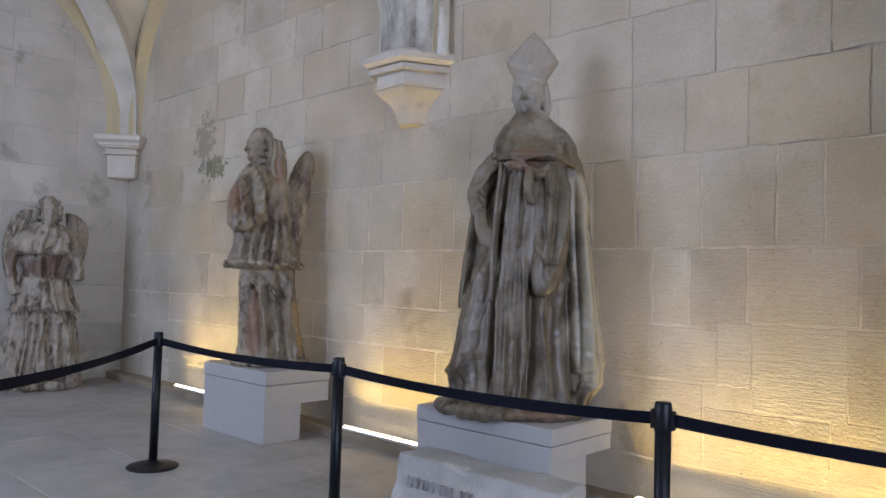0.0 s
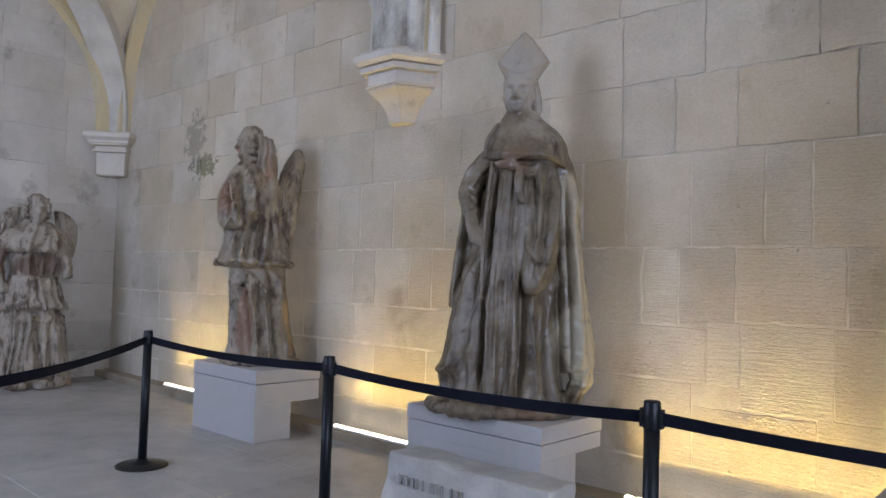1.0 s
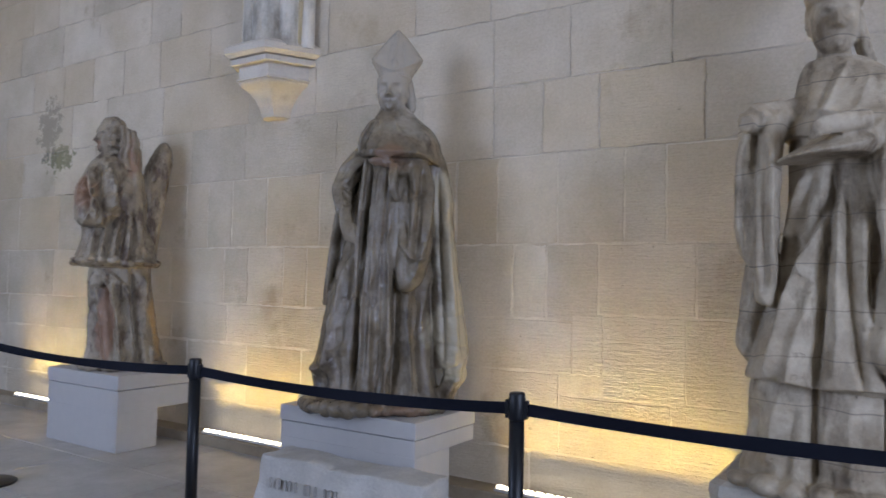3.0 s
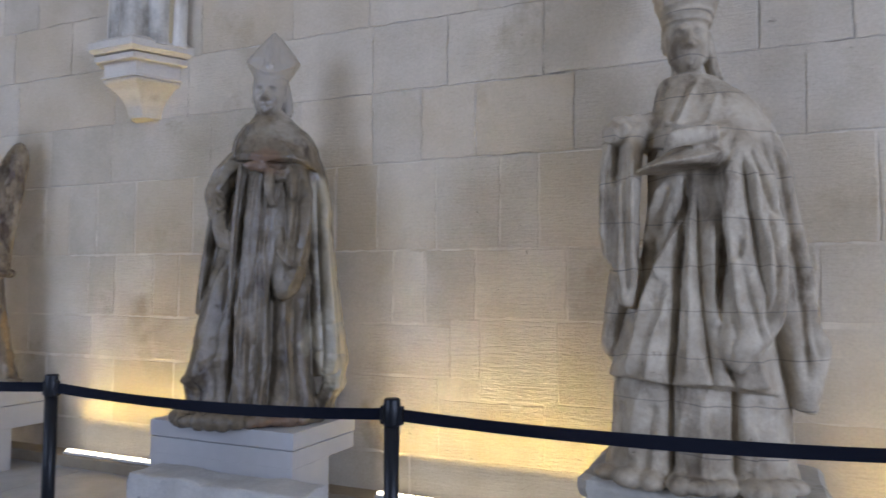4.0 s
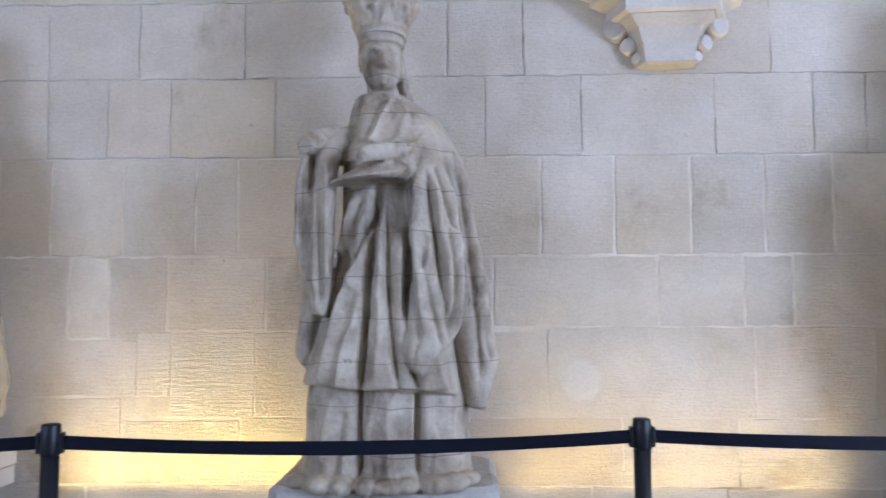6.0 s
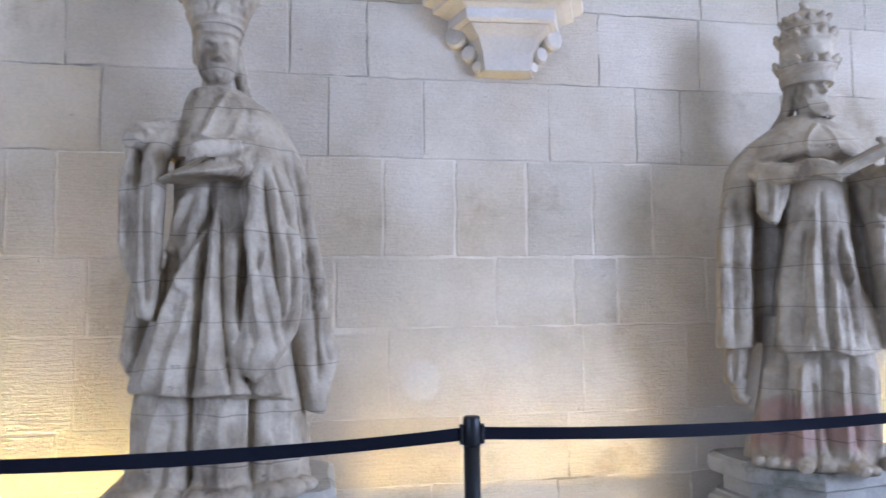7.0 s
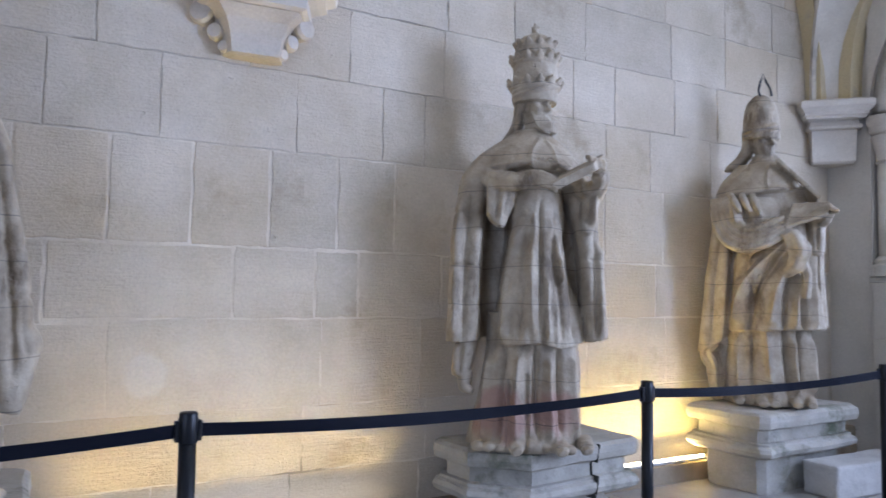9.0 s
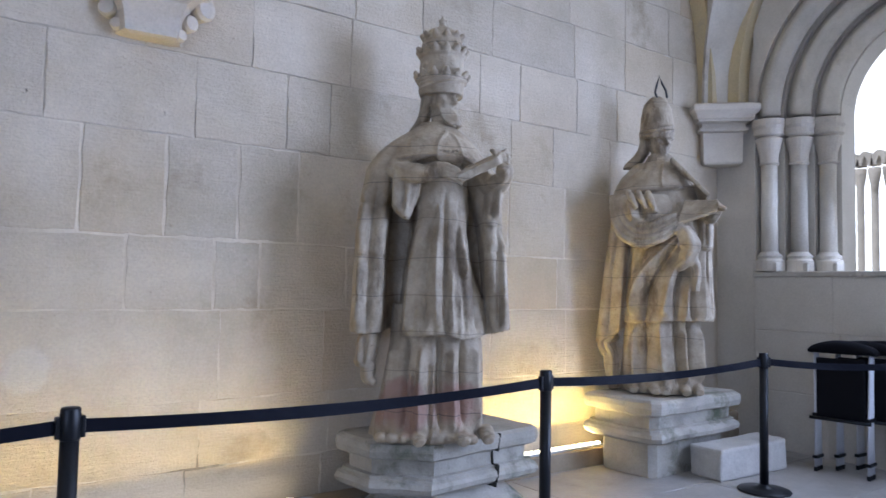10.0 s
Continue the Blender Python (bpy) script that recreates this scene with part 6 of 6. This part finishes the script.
def angel():
    """Broken winged figure in profile: flared tunic, one bare leg, long lock of hair."""
    s = Sculpt(5)
    # skirt, parted over the bare leg
    lines = [(0.035, -0.16, (-0.14, 0.72), (-0.11, 0.4), (-0.06, 0.05)), (0.02, 0.03, (-0.205, 0.8), (-0.2, 0.4), (-0.19, 0.05)), (0.02, 0.045, (-0.06, 0.75), (0.0, 0.4), (0.05, 0.05)), (0.016, -0.06, (0.11, 0.8), (0.13, 0.45), (0.19, 0.05)), (0.02, 0.035, (0.06, 0.7), (0.11, 0.35), (0.13, 0.1)),
             (0.02, 0.04, (0.17, 0.8), (0.22, 0.45), (0.29, 0.08)), (0.014, -0.04, (0.20, 0.6), (0.25, 0.3), (0.33, 0.05)), (0.014, -0.03, (0.02, 0.75), (0.05, 0.5), (0.08, 0.3)), (0.016, 0.03, (-0.15, 0.85), (0.0, 0.75), (0.10, 0.6))] + s.crease(26, -0.2, 0.3, 0.05, 0.85, 0.018, -0.2)
    s.drape([(0.0, -0.26, 0.37, -0.29, 0.25), (0.04, -0.26, 0.37, -0.295, 0.25), (0.12, -0.23, 0.35, -0.28, 0.25), (0.4, -0.235, 0.30, -0.25, 0.24), (0.7, -0.25, 0.255, -0.24, 0.23), (0.95, -0.24, 0.23, -0.22, 0.22)], lines, ripple=0.012)
    s.tube([(-0.045, -0.20, 0.02, 0.055, 0.07), (-0.06, -0.20, 0.18, 0.045, 0.05), (-0.095, -0.19, 0.42, 0.05, 0.055), (-0.125, -0.17, 0.68, 0.055, 0.06)], rings=24)
    s.blob(-0.04, -0.27, 0.03, 0.06, 0.10, 0.035)
    for k in range(12):
        a = radians(-80 + 165 * k / 11)
        s.blob(0.05 + 0.31 * math.sin(a), -0.02 - 0.27 * math.cos(a), 0.03, 0.05, 0.05, 0.02 + 0.025 * s.rng.rand(), 9)
    # flared tunic with a rolled, broken hem
    lines = [(0.016, -0.035, (-0.2 + 0.075 * k, 1.3), (-0.24 + 0.085 * k + s.rng.uniform(-0.02, 0.02), 1.1), (-0.29 + 0.095 * k, 0.9)) for k in range(6)] + [(0.02, 0.03, (-0.16 + 0.075 * k, 1.3), (-0.20 + 0.085 * k + s.rng.uniform(-0.02, 0.02), 1.1), (-0.24 + 0.095 * k, 0.9)) for k in range(6)]
    s.drape([(0.86, -0.29, 0.24, -0.27, 0.24), (0.90, -0.345, 0.275, -0.315, 0.25), (0.95, -0.345, 0.27, -0.31, 0.25), (1.05, -0.32, 0.235, -0.28, 0.23), (1.22, -0.295, 0.20, -0.24, 0.22), (1.4, -0.26, 0.18, -0.22, 0.2), (1.6, -0.24, 0.16, -0.2, 0.19), (1.74, -0.22, 0.12, -0.16, 0.17), (1.86, -0.15, 0.04, -0.09, 0.12)], lines + s.crease(18, -0.28, 0.2, 0.95, 1.7, 0.018, 0.2), ripple=0.014)
    for k in range(20):
        a = 2 * math.pi * k / 20
        s.blob(-0.035 + 0.315 * math.sin(a), -0.03 - 0.285 * math.cos(a), 0.905 + 0.02 * s.rng.uniform(-1, 1), 0.05, 0.045, 0.02 + 0.016 * s.rng.rand(), 9)
    # cloth heaped over the lost arms
    lines = [(0.02, -0.05, (-0.30, 1.62), (-0.27, 1.45), (-0.24, 1.28)), (0.02, 0.04, (-0.25, 1.7), (-0.22, 1.5), (-0.18, 1.3)), (0.018, -0.05, (-0.18, 1.72), (-0.15, 1.5), (-0.14, 1.28)), (0.02, 0.03, (-0.10, 1.7), (-0.06, 1.5), (-0.09, 1.32)), (0.016, -0.03, (-0.33, 1.5), (-0.24, 1.42), (-0.12, 1.45))]
    s.drape([(1.19, -0.29, -0.10, -0.31, -0.12), (1.24, -0.345, -0.06, -0.345, -0.08), (1.38, -0.36, -0.02, -0.35, -0.05), (1.5, -0.36, 0.0, -0.33, 0.0), (1.62, -0.32, 0.04, -0.28, 0.05), (1.74, -0.26, 0.06, -0.22, 0.1), (1.82, -0.2, 0.04, -0.14, 0.1)], lines + s.crease(20, -0.33, 0.0, 1.25, 1.7, 0.024, 0.3, 0.12), n=240, rings=90)
    # long lock of hair and a strap down the side
    s.tube([(0.02, -0.10, 2.02, 0.05, 0.06), (0.075, -0.12, 1.85, 0.055, 0.06), (0.10, -0.13, 1.6, 0.04, 0.05), (0.13, -0.16, 1.3, 0.036, 0.045), (0.16, -0.19, 1.05, 0.034, 0.04), (0.18, -0.2, 0.93, 0.03, 0.03)], rings=60, folds=0.14, k=3)
    for k in range(3):
        s.tube([(-0.02 + 0.04 * k, -0.14, 2.06 - 0.02 * k, 0.022, 0.03), (0.0 + 0.045 * k, -0.17, 1.92, 0.026, 0.03), (-0.02 + 0.05 * k, -0.18, 1.78, 0.022, 0.025), (0.02 + 0.04 * k, -0.17, 1.68, 0.014, 0.02)], rings=30, folds=0.2, k=3)
    # wing
    lines = [(0.010, -0.025, (0.18 + 0.035 * k, 1.5 + 0.07 * k), (0.19 + 0.03 * k, 1.2), (0.20 + 0.02 * k, 0.98)) for k in range(5)]
    s.drape([(0.90, 0.19, 0.28, -0.02, 0.12), (0.95, 0.185, 0.285, -0.03, 0.13), (1.2, 0.165, 0.315, -0.04, 0.14), (1.5, 0.145, 0.35, -0.04, 0.15), (1.72, 0.16, 0.38, -0.03, 0.15), (1.86, 0.215, 0.385, -0.02, 0.14), (1.95, 0.27, 0.36, 0.0, 0.12), (1.98, 0.30, 0.335, 0.02, 0.1)], lines, n=160, rings=90)
    s.carved_head(-0.115, -0.04, 1.83, 0.245, turn=-62, hair=0.8)
    s.finish("statue", winged_clay, pose(-5.36, -0.47, 0.60, 0, 0, 54), "broken brown-stained winged angel statue missing its arms", voxel=0.008, rough=0.010)


def wall_figure():
    s = Sculpt(6)
    f = s.folds(15, 0.045, width=8, lean=4) + [(-10, 2, 5, -0.08), (14, -2, 5, -0.08)]
    s.body([(0.0, 0.0, 0.43, 0.0, 0.31), (0.05, 0.0, 0.43, 0.0, 0.31), (0.35, 0.0, 0.39, 0.0, 0.29), (0.7, 0.0, 0.345, 0.0, 0.26), (1.0, 0.0, 0.29, 0.0, 0.23)], f, hem=0.02)
    for u, v in ((-0.12, -0.32), (0.14, -0.32)):
        s.blob(u, v, 0.05, 0.10, 0.10, 0.06)
    for z0, z1, w, b in ((0.93, 1.2, 0.37, 0.31), (0.78, 1.0, 0.34, 0.28)):
        s.body([(z0, 0.0, w, 0.0, b), (z0 + 0.04, 0.0, w - 0.01, 0.0, b - 0.01), ((z0 + z1) / 2, 0.0, w - 0.07, 0.0, b - 0.05), (z1 + 0.1, 0.0, w - 0.12, 0.0, b - 0.09)], s.folds(14, 0.03, width=9), hem=0.03)
    s.body([(1.1, 0.0, 0.25, 0.02, 0.18), (1.3, 0.0, 0.24, 0.03, 0.15), (1.5, 0.0, 0.24, 0.03, 0.14), (1.7, 0.0, 0.24, 0.03, 0.18)], s.folds(20, 0.03, width=7), wobble=0.03)
    s.body([(1.60, -0.03, 0.33, -0.02, 0.25), (1.64, -0.03, 0.355, -0.02, 0.27), (1.74, -0.02, 0.34, 0.0, 0.25), (1.86, 0.0, 0.25, 0.02, 0.2), (1.96, 0.0, 0.12, 0.03, 0.12)], s.folds(14, 0.022, width=10, lean=30), hem=0.03)
    s.tube([(-0.30, -0.05, 1.70, 0.09, 0.1), (-0.36, -0.08, 1.5, 0.06, 0.08), (-0.34, -0.1, 1.3, 0.05, 0.06), (-0.30, -0.12, 1.1, 0.05, 0.05)], folds=0.15)
    s.tube([(0.27, -0.05, 1.66, 0.07, 0.08), (0.33, -0.1, 1.45, 0.06, 0.06), (0.36, -0.14, 1.28, 0.05, 0.05)], folds=0.15)
    s.carved_head(0.0, -0.07, 1.93, 0.26, turn=10, hair=0.85)
    s.body([(1.45, 0.33, 0.05, 0.2, 0.04), (1.65, 0.34, 0.11, 0.2, 0.06), (1.95, 0.33, 0.12, 0.2, 0.07), (2.1, 0.24, 0.05, 0.2, 0.04)], s.folds(8, 0.015, width=12), n=40, rings=30)
    s.body([(1.3, -0.36, 0.04, 0.2, 0.04), (1.65, -0.36, 0.09, 0.2, 0.06), (2.0, -0.28, 0.10, 0.2, 0.07), (2.12, -0.2, 0.04, 0.2, 0.04)], s.folds(8, 0.015, width=12), n=40, rings=30)
    s.finish("statue", wall_clay, pose(-9.02, -1.13, 0.0, 0, 0, 74), "eroded terracotta statue with curled hair and broken torso", voxel=0.011, rough=0.014)


bishop()
pope_stump()
pope_book()
pope_hood()
angel()
wall_figure()
wire = part("hanging_loop", tube_bm([(-0.02, 0, 0.0), (-0.035, 0, 0.05), (-0.02, 0, 0.12), (0.0, 0, 0.185), (0.02, 0, 0.12), (0.05, 0, 0.06), (0.06, 0, 0.0)], 0.009, 8), dark_wire, None, smooth=True)
wire.matrix_world = pose(5.58, -0.47, 2.985, 0, 0, -50)
tagged(wire, "dark metal loop fixed on top of the statue", "metal loop")

# ---------------------------------------------------------------- stones of the walls and slabs of the floor
COURSES = [0.0, 0.34, 0.72, 1.215, 1.645, 2.225, 2.70, 3.16, 3.61, 4.05, 4.50, 4.95, 5.40]
JOINTS = {
    2: (-4.53, -3.3, -2.35, -1.39, -1.195, -0.703, 0.98, 2.15, 4.2),
    3: (-5.3, -4.59, -4.29, -3.885, -3.63, -1.808, -1.569, -1.225, -0.645, 0.0, 0.67, 1.62, 2.1, 2.38, 2.96, 4.05, 4.89),
    4: (-5.11, -4.82, -4.51, -4.09, -3.51, -2.248, -1.923, -1.496, -1.067, -0.819, 0.08, 0.51, 0.95, 1.375, 1.81, 2.23, 2.62, 4.36, 4.97),
    5: (-4.37, -3.35, -1.97, -1.61, -1.23, -0.6, 0.63, 1.19, 1.96, 2.52, 2.82, 4.38, 4.83),
    6: (-8.35, -7.69, -7.02, -5.5, -4.35, -1.974, -1.422, -0.79, 0.41, 0.86, 2.287, 2.96, 4.06, 4.46, 5.1, 5.6),
    7: (-7.8, -7.2, -6.657, -6.142, -5.57),
}
mason = random.Random(7)


def fill_joints(given, lo, hi, least=0.36, most=0.72):
    xs = [lo] + sorted(g for g in given if lo < g < hi) + [hi]
    out = [lo]
    for a, b in zip(xs, xs[1:]):
        if b - a > 1.25:
            n = max(2, round((b - a) / 0.72))
            out += [a + (b - a) * (k + mason.uniform(-0.22, 0.22)) / n for k in range(1, n)]
        out.append(b)
    return out


def stone(parent, to_world, a0, a1, z0, z1, gap, material, proud=0.0):
    """One block; to_world takes (along, height, outwards)."""
    g, c = gap / 2, 0.002 + 0.004 * mason.random()
    a0, a1, z0, z1 = a0 + g, a1 - g, z0 + g, z1 - g
    k = 8
    back = [(a0 + (a1 - a0) * q / k, z0) for q in range(k)] + [(a1, z0 + (z1 - z0) * q / k) for q in range(k)]
    back += [(a1 - (a1 - a0) * q / k, z1) for q in range(k)] + [(a0, z1 - (z1 - z0) * q / k) for q in range(k)]
    n = len(back)
    mid = [(a + mason.uniform(-0.0055, 0.0055), z + mason.uniform(-0.0055, 0.0055)) for a, z in back]
    ac, zc = (a0 + a1) / 2, (z0 + z1) / 2
    face = [(a + math.copysign(c, ac - a) * (abs(a - ac) > 0.01), z + math.copysign(c, zc - z) * (abs(z - zc) > 0.01)) for a, z in mid]
    verts = [to_world(a, z, -0.03) for a, z in back] + [to_world(a, z, proud - 0.003) for a, z in mid] + [to_world(a, z, proud) for a, z in face]
    faces = [tuple(range(2 * n, 3 * n))]
    for q in range(n):
        p = (q + 1) % n
        faces += [(q, p, p + n, q + n), (q + n, p + n, p + 2 * n, q + 2 * n)]
    return mesh_object("stone", verts, faces, material, parent)


for i, (z0, z1) in enumerate(zip(COURSES, COURSES[1:])):
    xs = fill_joints(JOINTS.get(i, ()), XW, XE)
    for a, b in zip(xs, xs[1:]):
        mid = (a + b) / 2
        low, high = z0, z1
        if i == 1:
            high = 0.83 if mid < -1.2 else 0.705 if mid < -0.6 else z1
        if i == 2:
            low = 0.835 if mid < -1.2 else 0.71 if mid < -0.6 else z0
            high = 1.162 if mid < -1.39 else 1.207 if mid < 0.5 else 1.232
        if i == 3:
            low = 1.165 if mid < -1.39 else 1.21 if mid < 0.5 else 1.235
        tight = i < 3 and mid > -0.6 or i == 2 and -1.4 < mid < -0.7
        stone(wall_north, lambda a, z, o: (a, -o, z), a, b, low, high, 0.004 if tight else mason.choice((0.008, 0.012, 0.018) if z0 < 2.2 else (0.003, 0.005, 0.009)), pale_ashlar if i == 3 and -1.75 < mid < -1.6 or i == 2 and -1.4 < mid < -0.7 else ashlar, mason.uniform(0.0003, 0.0025) + 0.0009 * min(i, 4))
for i, (z0, z1) in enumerate(zip(COURSES, COURSES[1:])):
    ys = fill_joints((), -5.0, -0.004)
    for a, b in zip(ys, ys[1:]):
        stone(wall_west, lambda a, z, o: (XW + o, a, z), a, b, z0, z1, mason.choice((0.003, 0.005, 0.006)), west_stone, mason.uniform(-0.002, 0.003))

for z0, z1 in ((0.0, 0.52), (0.52, 1.06), (1.06, 1.545)):
    ys = fill_joints((), -3.4, -0.425)
    for a, b in zip(ys, ys[1:]):
        stone(wall_east, lambda a, z, o: (7.054 - o, a, z), a, b, z0, z1, mason.choice((0.005, 0.007)), plaster, mason.uniform(0.0, 0.003))
y = YS
while y < -0.05:
    y1 = min(y + 0.78, 0.0)
    x = XW
    shift = mason.uniform(0.3, 1.0)
    while x < XE - 0.01:
        x1 = min(x + shift, XE)
        shift = mason.uniform(0.95, 1.35)
        g = 0.003
        h = mason.uniform(-0.001, 0.0)
        verts = [(x + g, y + g, -0.02), (x1 - g, y + g, -0.02), (x1 - g, y1 - g, -0.02), (x + g, y1 - g, -0.02),
                 (x + g, y + g, h - 0.002), (x1 - g, y + g, h - 0.002), (x1 - g, y1 - g, h - 0.002), (x + g, y1 - g, h - 0.002),
                 (x + 2 * g, y + 2 * g, h), (x1 - 2 * g, y + 2 * g, h), (x1 - 2 * g, y1 - 2 * g, h), (x + 2 * g, y1 - 2 * g, h)]
        faces = [(8, 9, 10, 11)]
        for q in range(4):
            p = (q + 1) % 4
            faces += [(q, p, p + 4, q + 4), (q + 4, p + 4, p + 8, q + 8)]
        mesh_object("paving_slab", verts, faces, floor_stone, floor)
        x = x1
    y = y1
